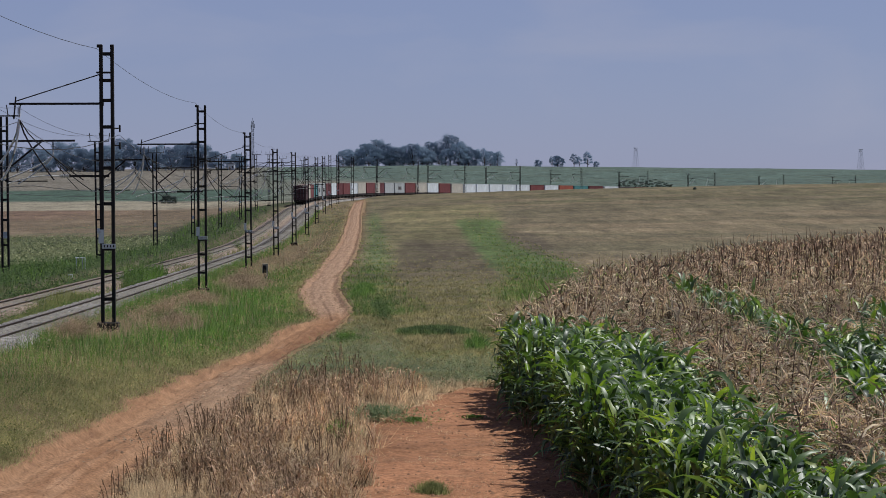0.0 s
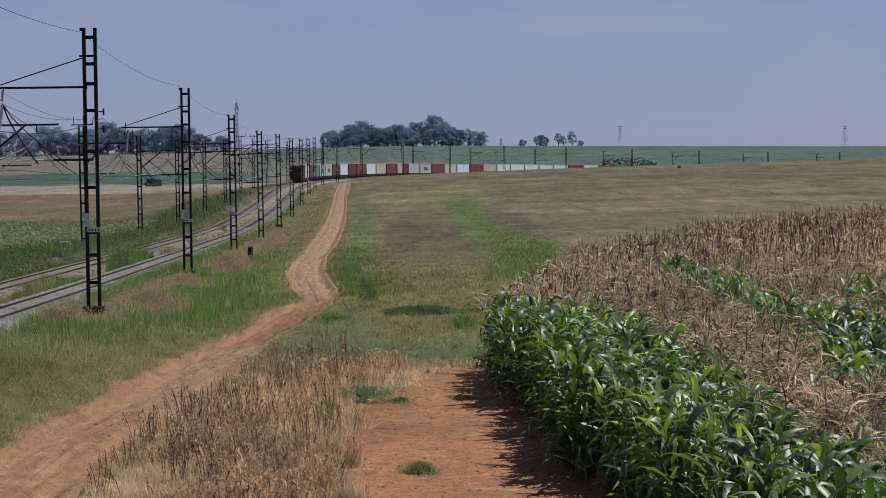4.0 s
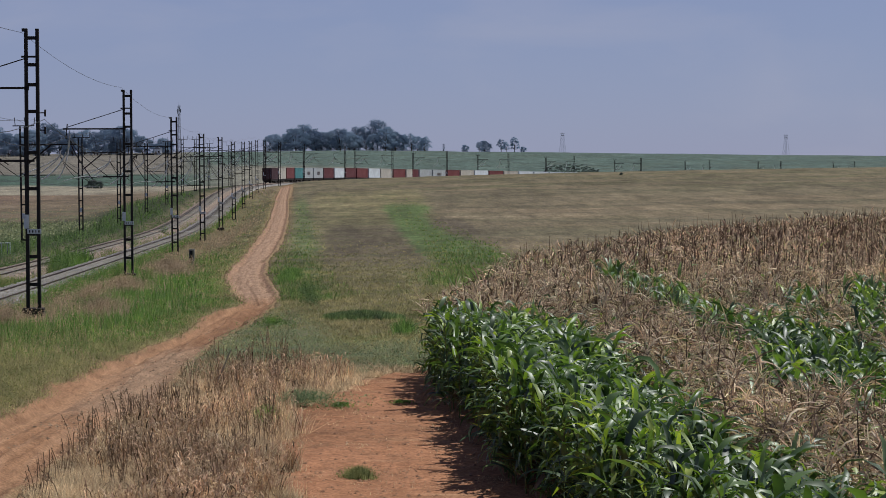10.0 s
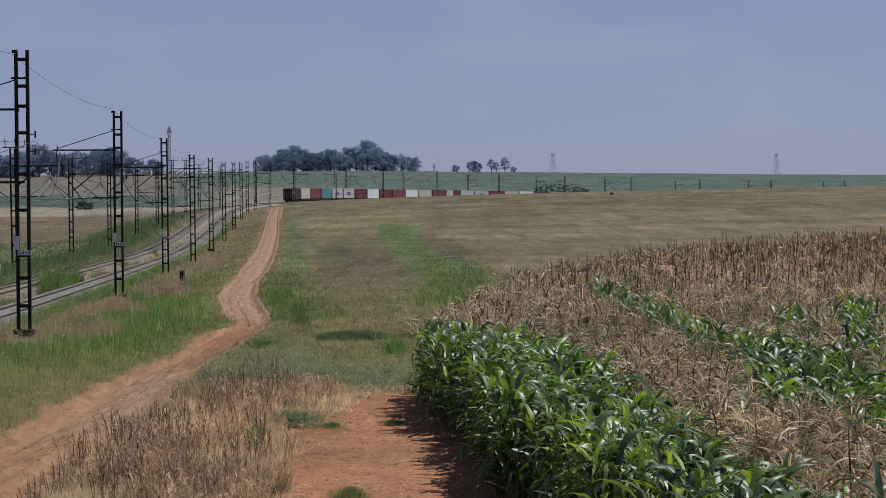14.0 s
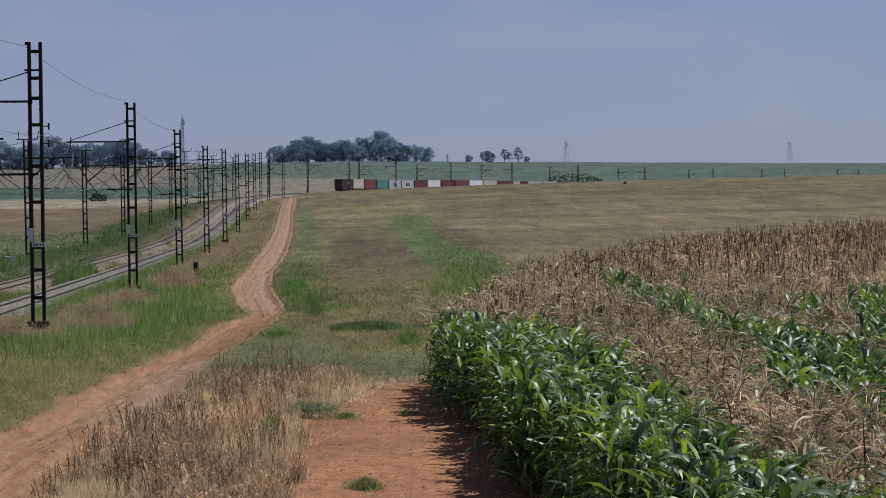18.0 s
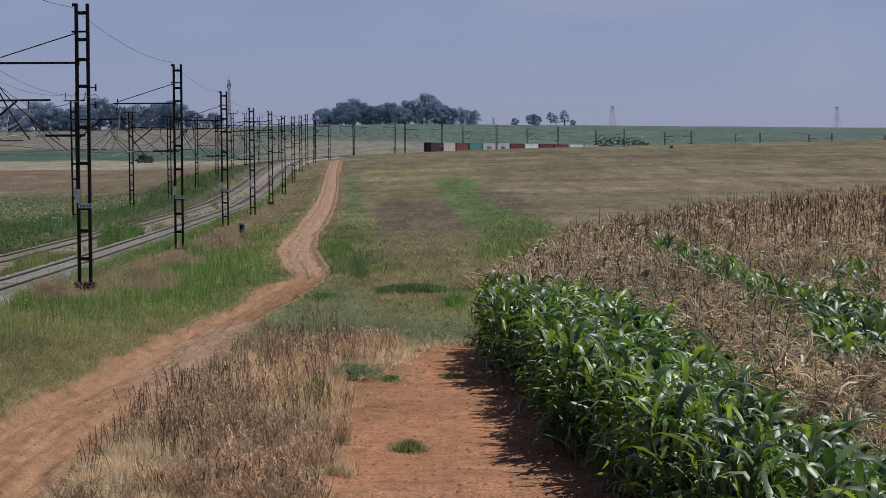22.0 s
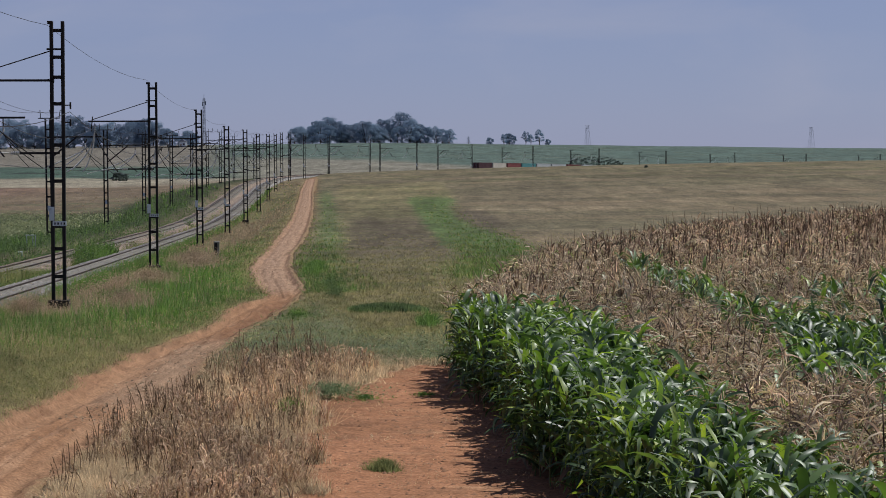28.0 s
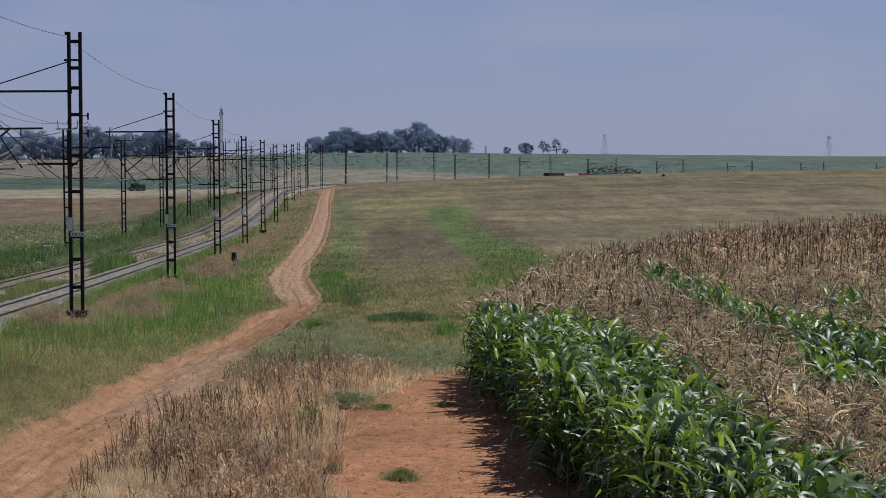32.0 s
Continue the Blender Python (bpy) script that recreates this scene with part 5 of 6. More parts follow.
def grow():
    # verge between the line and the road
    x, y = scatter(175000, 40, 470, -0.215, 0.0)
    s, u, rd, g = near_side(x, y)
    ok = (u > 4.85 + 0.35 * lump(x, y, 3, 30)) & (rd < 0) & (g > 0.02)
    n1 = lump(x, y, 9, 5) + 0.5 * lump(x, y, 3, 31)
    hgt = np.clip(g / 3.0, 0.25, 1) * (0.75 + 0.45 * lump(x, y, 1.6, 33))
    for s0 in NEAR_S[:6]:
        mx, my, _ = on_line(s0, NEAR_ROW)
        hgt = np.where((np.abs(x - mx - 0.15) < 0.85) & (y > my - 7) & (y < my + 1), 0.22 * hgt, hgt)
    q = RNG.rand(len(x))
    dryness = np.exp(-np.clip(g, 0, 9) / 0.8) + smooth01(y, 115, 220) * 0.7 + 0.85 * (1 - smooth01(y + 4 * n1, 60, 92))
    spot = np.zeros(len(x))
    for cx, cy, rx, ry in ((-12.5, 84, 1.1, 4), (-12.5, 89.7, 1.1, 4), (-12.7, 100.4, 0.7, 4.5), (-12.0, 113.4, 1.2, 5), (-10.4, 90.5, 0.8, 4), (-14.3, 91.5, 0.6, 3), (-12.6, 146, 1.1, 9), (-11.2, 135, 1.0, 7), (-13.5, 190, 1.6, 22), (-14.6, 260, 1.8, 40)):
        spot = np.maximum(spot, 1 - np.hypot((x - cx) / (1.5 * rx), (y - cy) / (1.4 * ry)))
    pink = ok & (q < smooth01(spot + 0.12 * n1, -0.05, 0.35) * 0.95 + smooth01(y, 115, 230) * 0.42 + 0.12 * smooth01(lump(x, y, 2.5, 39) + 0.5 * n1, 0.1, 0.8))
    dry = ok & ~pink & (RNG.rand(len(x)) < dryness)
    lush = ok & ~pink & ~dry
    q = RNG.rand(len(x))
    a = lush & (q < 0.5)
    tufts("verge_weeds", "green", x[a], y[a], 0.55 * hgt[a], w=0.010, spread=0.12, leafy=True, label="lush green weeds on the railway verge")
    a = lush & (q > 0.5) & (q < 0.95)
    tufts("verge_grass", "green", x[a], y[a], 0.62 * hgt[a], lean=0.4, spread=0.14, label="lush green grass on the railway verge")
    a = lush & (q > 0.95)
    tufts("verge_grass", "olive", x[a], y[a], 0.6 * hgt[a], lean=0.5, spread=0.1, label="olive-green grass on the railway verge")
    a = pink & (q < 0.25)
    tufts("seeding_grass", "pink", x[a], y[a], 0.62 * hgt[a], lean=0.4, spread=0.12, label="reddish seeding grass on the verge")
    a = pink & (q > 0.25)
    tufts("seeding_heads", "pink", x[a], y[a], 1.1 * hgt[a], w=0.005, blades_each=4, spread=0.18, leafy=True, label="reddish seed heads above the verge grass")
    a = dry & (q < 0.5)
    tufts("roadside_grass", "khaki", x[a], y[a], 0.16 + 0.12 * hgt[a], lean=1.1, spread=0.14, label="short dry grass beside the dirt road")
    a = dry & (q > 0.5)
    tufts("roadside_weeds", "olive", x[a], y[a], 0.3 + 0.2 * hgt[a], w=0.010, spread=0.14, leafy=True, label="short olive weeds beside the dirt road")
    # grass and weeds that creep up the ballast's shoulder
    n = 16000
    s = 1 / RNG.uniform(1 / 420.0, 1 / 78.0, n)
    x, y, _ = on_line(s, RNG.uniform(4.75, 5.7, n))
    ok = lump(x, y, 4, 47) + 0.6 * lump(x, y, 1.5, 48) + 1.6 * smooth01(s, 95, 130) + 1.2 * RNG.rand(n) > 0.55
    x, y = x[ok], y[ok]
    hh = 0.45 + 0.3 * np.clip(lump(x, y, 2, 49), 0, 1)
    tufts("shoulder_grass", "green", x[::2], y[::2], hh[::2], lean=0.5, spread=0.1, label="green grass creeping up the ballast shoulder")
    tufts("shoulder_weeds", "olive", x[1::2], y[1::2], hh[1::2], w=0.012, spread=0.12, leafy=True, label="leafy weeds creeping up the ballast shoulder")
    n = 110
    x, y = RNG.uniform(-16.5, -12.8, n), RNG.uniform(76, 92, n)
    s, u = to_line(x, y)
    ok = (u > 5.4) & (lump(x, y, 2, 36) > -0.2)
    tufts("wild_flowers", "flower", x[ok], y[ok], 0.62, w=0.006, spread=0.12, blades_each=2, leafy=True, label="tiny white wild flowers in the verge")
    # beside and between the rails
    x, y = scatter(110000, 80, 440, -0.262, -0.04)
    s, u, rd, g = near_side(x, y)
    n2 = lump(x, y, 5, 32)
    mid = (u > 0.95) & (u < 2.5) & (n2 + 0.5 * lump(x, y, 2, 34) > np.interp(y, [90, 112, 130, 170], [-0.8, 0.1, 0.45, 0.5])) & (s < 330)
    left = (u < -1.7) & (u > np.interp(y, [100, 162, 170, 186, 200, 240, 300, 420], [-12, -10.1, -7.6, -6.6, -6.2, -6.2, -10, -15]) + 0.6 * n2) & (y < 420)
    edge = (u > 4.9) & (u < 5.4) & (n2 > 0.3)
    tufts("track_weeds", "olive", x[mid | edge], y[mid | edge], 0.3 + 0.2 * np.clip(n2[mid | edge], 0, 1), label="weeds growing between the tracks")
    md = mid & (RNG.rand(len(x)) < 0.6)
    tufts("track_leaves", "dark", x[md], y[md], 0.6, w=0.012, spread=0.15, leafy=True, label="leafy dark weeds between the tracks")
    big = np.clip(0.55 + 0.75 * lump(x, y, 3.0, 35), 0.25, 1.3)
    tl = left & (RNG.rand(len(x)) < 0.92)
    tufts("bank_weeds", "bank", x[tl], y[tl], np.where(u[tl] < -3.2, 1.05 * big[tl], 0.4), blades_each=3, w=0.03, lean=0.4, spread=0.22, leafy=True, label="dark green weeds on the far bank")
    ts = tl & (RNG.rand(len(x)) < 0.3)
    tufts("bank_stalks", "bank", x[ts], y[ts], np.where(u[ts] < -3.2, 1.1 * big[ts], 0.4), blades_each=2, lean=0.4, spread=0.2, label="dark green grass stalks on the far bank")
    tl = left & ~tl
    tufts("bank_grass", "green", x[tl], y[tl], np.where(u[tl] < -4.0, 0.8, 0.35), lean=0.5, label="green grass on the far bank")
    # bushy weeds between the tracks and along the far bank
    for u0, u1, n, h, cut, mat, nm, lab in ((0.85, 2.5, 4200, 0.95, 0.45, "dark", "track_bushes", "bushy dark weeds between the two tracks"),
                                            (0.9, 2.5, 1000, 0.7, 0.4, "olive", "track_grass", "olive grass between the two tracks"),
                                            (-7.5, -2.0, 9000, 1.5, -0.1, "bank", "bank_bushes", "tall bushy weeds along the far track")):
        s = 1 / RNG.uniform(1 / 330.0, 1 / 84.0, n)
        x, y, _ = on_line(s, RNG.uniform(u0, u1, n))
        p = lump(x, y, 7, 37) + 0.5 * lump(x, y, 2.5, 38)
        ok = p > cut
        tufts(nm, mat, x[ok], y[ok], h * np.clip(0.35 + 0.9 * p[ok], 0.25, 1.2), w=0.022, spread=0.16, leafy=mat != "olive", label=lab)
    # thick growth where the gap between the tracks is overgrown
    for s0, s1, u0, u1, n, h, mat, leafy, nm, lab in ((99, 125, 0.95, 2.5, 2600, 0.55, "green", False, "overgrowth_grass", "green grass crowding the gap between the tracks"),
                                                      (99, 122, 0.95, 2.4, 1400, 0.9, "olive", False, "overgrowth_stalks", "olive stalks crowding the gap between the tracks"),
                                                      (138, 158, 0.85, 2.5, 2400, 2.1, "dark", True, "overgrowth_bush", "bushy green weeds leaning over the rusty rail"),
                                                      (138, 160, 0.85, 2.4, 1200, 1.3, "green", False, "overgrowth_blades", "tall green grass beside the rusty rail"),
                                                      (204, 206.5, 1.2, 1.9, 150, 1.8, "dark", True, "overgrowth_bush", "small dark bush between the tracks"),
                                                      (250, 253, 0.9, 1.5, 150, 1.8, "dark", True, "overgrowth_bush", "small dark bush between the tracks")):
        s, u = RNG.uniform(s0, s1, n), RNG.uniform(u0, u1, n)
        x, y, _ = on_line(s, u)
        p = np.clip(0.75 + 0.5 * lump(x, y, 3, 41), 0.2, 1.2)
        tufts(nm, mat, x, y, h * p * np.clip(4 * np.minimum(s - s0, s1 - s) / (s1 - s0), 0.35, 1), w=0.02, lean=0.4, spread=0.12, leafy=leafy, label=lab)
    # bean field on the far side
    x, y = scatter(62000, 120, 300, -0.262, -0.1)
    s, u = to_line(x, y)
    ok = (u < np.interp(y, [120, 162, 170, 186, 200, 240, 300], [-12, -10.1, -7.6, -6.6, -6.2, -6.2, -10])) & (y + 0.05 * x < 278)
    bl = ok & (RNG.rand(len(x)) < 0.3)
    tufts("bean_leaves", "dark", x[bl], y[bl], 0.75, w=0.028, spread=0.2, leafy=True, label="dark leaves of a low bean crop")
    ok &= ~bl
    tufts("bean_crop", "bean", x[ok], y[ok], 0.85, w=0.045, spread=0.2, leafy=True, label="low leafy bean crop with pale leaf edges")
    x, y = scatter(3000, 285, 560, -0.262, -0.07)
    s, u = to_line(x, y)
    ok = u < -12
    tufts("dry_pasture", "pink", x[ok], y[ok], 0.12, lean=1.0, label="dry brown pasture grass")
    # mown strip and rough field
    x, y = scatter(190000, 66, 560, -0.1, 0.262)
    s, u, rd, g = near_side(x, y)
    ok = (rd > 0) & (g > 0.3) & (in_corn(x, y) < -0.1) & (soil_gap(x, y) > 0.3) & (u > 8)
    n1, n2 = lump(x, y, 9, 5), lump(x, y, 2.2, 6)
    gx = np.interp(y, [120, 150, 200, 260, 340, 380], [5.4, 6.8, 7.0, 5.6, 5.2, 5.0])
    gw = np.interp(y, [115, 150, 200, 260, 340, 385], [2.6, 3.0, 2.6, 2.6, 3.0, 1.0])
    ok &= RNG.rand(len(x)) < np.interp(y, [90, 125, 160, 200], [1, 0.7, 0.25, 0.0]) + np.interp(y, [150, 250, 380], [0.3, 0.25, 0.08]) * ((np.abs(x - gx) < gw) | (g < 3.5))
    lush = ok & (np.abs(x - gx) / gw + 0.35 * n2 + 0.2 * n1 + 0.3 * RNG.normal(0, 1, len(x)) < 0.75) & (y > 115) & (y < 390)
    lush |= ok & (g < 4.0) & (y > 104) & (y < 330) & (RNG.rand(len(x)) < np.interp(g, [0.3, 1.5, 4], [0.7, 0.45, 0.05]) + 0.15 * n1)
    weedy = ok & ~lush & (y < 79 - 4 * n1 - 4 * n2 + 2 * RNG.normal(0, 1, len(x)) + np.interp(x, [-3, -1], [17, 0])) & (x > -6.5) & (RNG.rand(len(x)) < np.clip(0.7 + 0.4 * n2, 0.3, 0.95))
    strip_ = ok & ~lush & ~weedy & (x - 0.020 * y < 5.5) & (y < 430)
    q = RNG.rand(len(x))
    oliv = strip_ & (q < 0.15 + 0.3 * n1)
    khak = ok & ~lush & ~weedy & ~oliv
    far_ol = khak & (x > 12) & (lump(x, y, 30, 7) + 0.6 * lump(x, y, 12, 8) > 0.2) & (q < 0.6)
    lg = lush & (RNG.rand(len(x)) < 0.45)
    tufts("patch_grass", "olive", x[lg], y[lg], np.interp(y[lg], [120, 200], [0.28, 0.16]), lean=0.8, label="olive grass in the greener patches")
    lush &= ~lg
    tufts("lush_patch", "green", x[lush], y[lush], np.interp(y[lush], [120, 200], [0.3, 0.16]), lean=0.8, label="bright green grass patch in the field")
    tufts("weed_patch", "blue", x[weedy], y[weedy], 0.28, spread=0.1, leafy=True, label="low grey-green weeds at the field's edge")
    fo = oliv | far_ol
    tufts("field_grass", "olive", x[fo], y[fo], np.interp(y[fo], [100, 160], [0.16, 0.11]), lean=1.2, label="short olive-green grass of the field")
    k2 = khak & ~far_ol
    tufts("dry_field_grass", "khaki", x[k2], y[k2], np.interp(y[k2], [100, 160], [0.15, 0.11]), lean=1.3, label="short dry khaki grass of the field")
    # taller clumps standing in the field
    for cx, cy, rx, ry, n, h, mat, nm, lab in (
            (-0.25, 91.2, 1.55, 0.8, 4600, 0.36, "dark", "dark_grass_patch", "dark green patch of thicker grass"),
            (2.6, 92.5, 0.9, 0.8, 500, 0.35, "olive", "grass_patch", "patch of thicker grass"),
            (-3.0, 110, 1.1, 14, 1100, 0.5, "dark", "tall_weeds", "tall feathery grey-green weeds beside the road"),
            (-3.7, 88, 1.0, 4, 900, 0.3, "green", "green_patch", "low bright green grass beside the road bend"),
            (-2.5, 101, 0.6, 7, 500, 0.55, "dark", "tall_weeds", "tall grey-green weeds in the field"),
            (-4.4, 127, 0.5, 8, 1500, 0.4, "green", "tall_grass", "tall green grass beside the road"),
            (1.2, 83.5, 0.5, 1.5, 260, 0.55, "green", "grass_clump", "bright green grass clump"),
            (-12.9, 81.5, 1.2, 2.6, 2860, 0.90, "pink", "seeding_grass", "reddish-brown seeding grass over the green verge"),
            (-12.0, 101.0, 0.8, 4.5, 1540, 0.90, "pink", "seeding_grass", "reddish-brown seeding grass over the green verge"),
            (-12.0, 113.4, 1.3, 4.5, 1320, 0.85, "pink", "seeding_grass", "reddish-brown seeding grass over the green verge"),
            (-10.6, 92.0, 0.9, 4.0, 1320, 0.80, "pink", "seeding_grass", "reddish-brown seeding grass over the green verge"),
            (-11.3, 135.0, 1.1, 8.0, 1100, 0.85, "pink", "seeding_grass", "reddish-brown seeding grass over the green verge"),
            (-12.6, 146.0, 1.2, 8.0, 1100, 0.85, "pink", "seeding_grass", "reddish-brown seeding grass over the green verge"),
            (-1.65, 58.4, 1.2, 1.6, 450, 0.40, "dark", "weed_mat", "low mat of dark green weeds on red soil"),
            (-1.75, 58.2, 1.5, 1.8, 1300, 0.44, "blue", "weed_mat", "grey-green leafy weeds spreading on red soil"),
            (-0.75, 58.0, 0.4, 0.7, 200, 0.12, "green", "weed_mat", "small green weeds on red soil"),
            (-0.24, 44.8, 0.3, 0.25, 600, 0.24, "olive", "grass_tuft", "single low grass tuft on red soil"),
            (0.75, 58.5, 0.35, 0.6, 120, 0.1, "green", "weed_mat", "small green weeds on red soil"),
            (-2.5, 55, 0.5, 1.6, 300, 0.35, "green", "grass_clump", "green grass among dead stems")):
        a, q = RNG.uniform(0, 6.28, n), np.abs(RNG.normal(0, 0.55, n)) if nm != "dark_grass_patch" else RNG.rand(n) ** 0.6
        x, y = cx + rx * q * np.cos(a), cy + ry * q * np.sin(a)
        tufts(nm, mat, x, y, h * np.clip(1.15 - 0.5 * q, 0.3, 1.2), lean=0.5, w=0.012 if mat != "dark" or h > 0.3 else 0.02, leafy=nm in ("weed_mat", "tall_weeds", "green_patch", "seeding_grass"), spread=0.12 if nm == "seeding_grass" else 0.06, label=lab)
    # dead stand between road and bare soil
    x, y = scatter(78000, 36, 74, -0.2, 0.02)
    s, u, rd, g = near_side(x, y)
    dens = lump(x, y, 2.0, 41) + 0.6 * lump(x, y, 5, 42)
    sg = soil_gap(x, y) + 0.7 * lump(x, y, 1.6, 40) + 0.3 * lump(x, y, 4, 45)
    ok = (rd > 0) & (g > 0.25) & (sg > 0.0) & (y + 0.6 * x < 69 + 1.5 * lump(x, y, 3, 46))
    q = RNG.rand(len(x))
    st = ok & (q < 0.55)
    tufts("dead_straw", "straw", x[st], y[st], 0.26, w=0.010, lean=1.0, label="bleached dead straw on the ground")
    core = ok & (g > 0.5) & (sg > 0.1) & (y < 68)
    for cx, cy, rx, ry, more in ((-5.5, 42.5, 0.9, 4.0, -1.3), (-5.8, 53.0, 0.5, 3.0, -1.2), (-4.6, 56.5, 0.6, 2.5, -0.8), (-2.9, 42.0, 1.0, 4.5, 0.8), (-4.7, 48.5, 0.4, 3.0, 0.9), (-3.3, 63.5, 1.0, 3.0, 0.7)):
        dens = dens + more * np.clip(1.3 - np.hypot((x - cx) / rx, (y - cy) / ry), 0, 1)
    thick = smooth01(dens, -0.3, 0.5)
    h = 0.35 + 0.4 * thick
    q = RNG.rand(len(x))
    curls(x, y, core & (q < 0.20 * thick), h, "dead_leaves", "stem", "curled dead leaves on dry stems", 80)
    curls(x, y, core & (q > 0.4) & (q < 0.4 + 0.13 * thick), h, "pale_dead_leaves", "straw", "pale curled dead leaves on dry stems", 90)
    curls(x, y, core & (q > 0.7) & (q < 0.7 + (0.03 + 0.12 * smooth01(dens, 0.7, 1.4)) * thick), h, "dark_dead_leaves", "rot", "blackened dead leaves low in the stand", 84)
    st = core & (q > 0.84) & (q < 0.84 + 0.05 * thick)
    tufts("dead_stems", "seed", x[st], y[st], 1.25 * h[st], w=0.012, lean=0.28, blades_each=3, spread=0.12, label="dark dry weed stems")
    st = core & (q > 0.55) & (q < 0.68)
    tufts("pale_stems", "straw", x[st], y[st], 0.42, w=0.012, lean=1.3, blades_each=3, spread=0.15, label="pale broken stems in the dead weeds")
    x, y = scatter(22000, 58, 76, -0.07, 0.05)
    sg = soil_gap(x, y) + 0.4 * lump(x, y, 1.6, 40)
    ok = (sg > 0.05) & (sg < 1.5) & (in_corn(x, y) < -0.2)
    tufts("straw_rim", "straw", x[ok], y[ok], 0.16, w=0.010, lean=1.3, label="bleached low grass round the bare soil")
    # straw litter and clods on the bare soil
    x, y = scatter(5000, 36, 70, -0.06, 0.06)
    ok = (in_corn(x, y) < 0.3) & (soil_gap(x, y) < 0.8) & (lump(x, y, 3, 43) > 0.1)
    tufts("soil_litter", "straw", x[ok], y[ok], 0.05, w=0.01, lean=2.0, blades_each=2, label="bits of straw on red soil")


def curls(x, y, sel, h, name, mat, label, seed):
    """Thin curled leaves on bent stems, at the chosen places, as one mesh."""
    out = []
    idx = np.where(sel)[0]
    for k in range(6):
        r = np.random.RandomState(seed + k)
        p = idx[k::6]
        if not len(p):
            continue
        geo = []
        for _ in range(7):
            geo.append(maize_leaf(r, r.uniform(0, 6.28), r.uniform(0.15, 1.0), r.uniform(0.14, 0.42), r.uniform(0.016, 0.04), 3, False, (-30, 85), (20, 170)))
        for _ in range(2):
            geo.append(maize_leaf(r, r.uniform(0, 6.28), 0.0, r.uniform(0.7, 1.2), 0.024, 3, False, (60, 88), (5, 50)))
        sc = 0.85 * h[p] * r.uniform(0.5, 1.25, len(p))
        out.append(planted(gathered(geo), x[p], y[p], ground_z(x[p], y[p]), sc, r.uniform(0, 6.28, len(p)), r.normal(0, 0.12, (len(p), 2))))
    tagged(quick(name, *gathered(out), G[mat]), label, "dead plant", kind="stuff")


def dead_weeds():
    """Stands of tall dead stalks with dark seed clusters."""
    kinds = []
    for k in range(6):
        r = np.random.RandomState(70 + k)
        top = thing("dead_weed", None, "clump of tall dry brown weed stalks with dark seed heads", "dead plant", "dead weeds by the road")
        for i in range(r.randint(6, 10)):
            h = r.uniform(0.45, 1.0)
            p0 = np.array((r.normal(0, 0.12), r.normal(0, 0.14), -0.03))
            ln = np.array((r.normal(0, 0.16), r.normal(0, 0.16), 1.0)) * h
            t = np.linspace(0, 1, 4)[:, None]
            P = p0 + ln * t + np.array((0.04, 0.02, 0)) * np.sin(t * 3)
            st = quick("stalk", *tube(P, 0.0075, 3), G["seed"], top)
            n = int(34 * h)
            q = r.uniform(0.3, 1.0, n)
            c = p0 + ln * q[:, None] + r.normal(0, 0.016, (n, 3))
            e = r.normal(0, 0.021, (n, 2, 3))
            V = np.stack([c, c + e[:, 0], c + e[:, 1]], 1).reshape(-1, 3)
            F = np.arange(3 * n).reshape(-1, 3)
            T = V.reshape(-1, 3, 3)
            flip = np.cross(T[:, 1] - T[:, 0], T[:, 2] - T[:, 0])[:, 1] > 0
            F[flip] = F[flip][:, ::-1]
            tagged(quick("seed_head", V, F, G["seed"], st, normals=np.repeat(r.normal(0, 0.5, (n, 3)) + (0, -0.3, 0.8), 3, axis=0)), kind="stuff")
        kinds.append(top)
    r = np.random.RandomState(9)
    spots = [(-5.6, 54.5, 0.45, 14), (-6.3, 47.5, 0.4, 12), (-6.1, 52.0, 0.3, 12), (-6.3, 42.5, 0.4, 8), (-4.55, 52.0, 0.35, 12), (-3.6, 62.0, 0.7, 16), (-4.3, 66.5, 0.6, 10), (-2.9, 66.5, 0.5, 8), (-5.6, 44.5, 0.6, 12),
             (-4.4, 45.5, 0.5, 10), (-3.3, 48.0, 0.6, 9), (-2.9, 53.5, 0.5, 9), (-6.9, 42.0, 0.5, 10), (-3.0, 43.0, 0.5, 8), (-3.4, 57.5, 0.6, 10), (-5.0, 60.0, 0.4, 6)]
    used = set()
    n = 0
    for cx, cy, sp, count in spots:
        for _ in range(max(3, count * 5 // 9)):
            x, y = cx + r.normal(0, sp * 1.7), cy + r.normal(0, sp * 4.0)
            if road_gap(np.array([x]), np.array([y]))[0] < 0.3 or soil_gap(np.array([x]), np.array([y]))[0] < 0.1:
                continue
            m = pose(x, y, gz1(x, y), 0, 0, r.uniform(-35, 35))
            k = n % 6
            n += 1
            if k not in used:
                used.add(k)
                kinds[k].matrix_basis = m
            else:
                copy_thing(kinds[k], m)


grow()
dead_weeds()


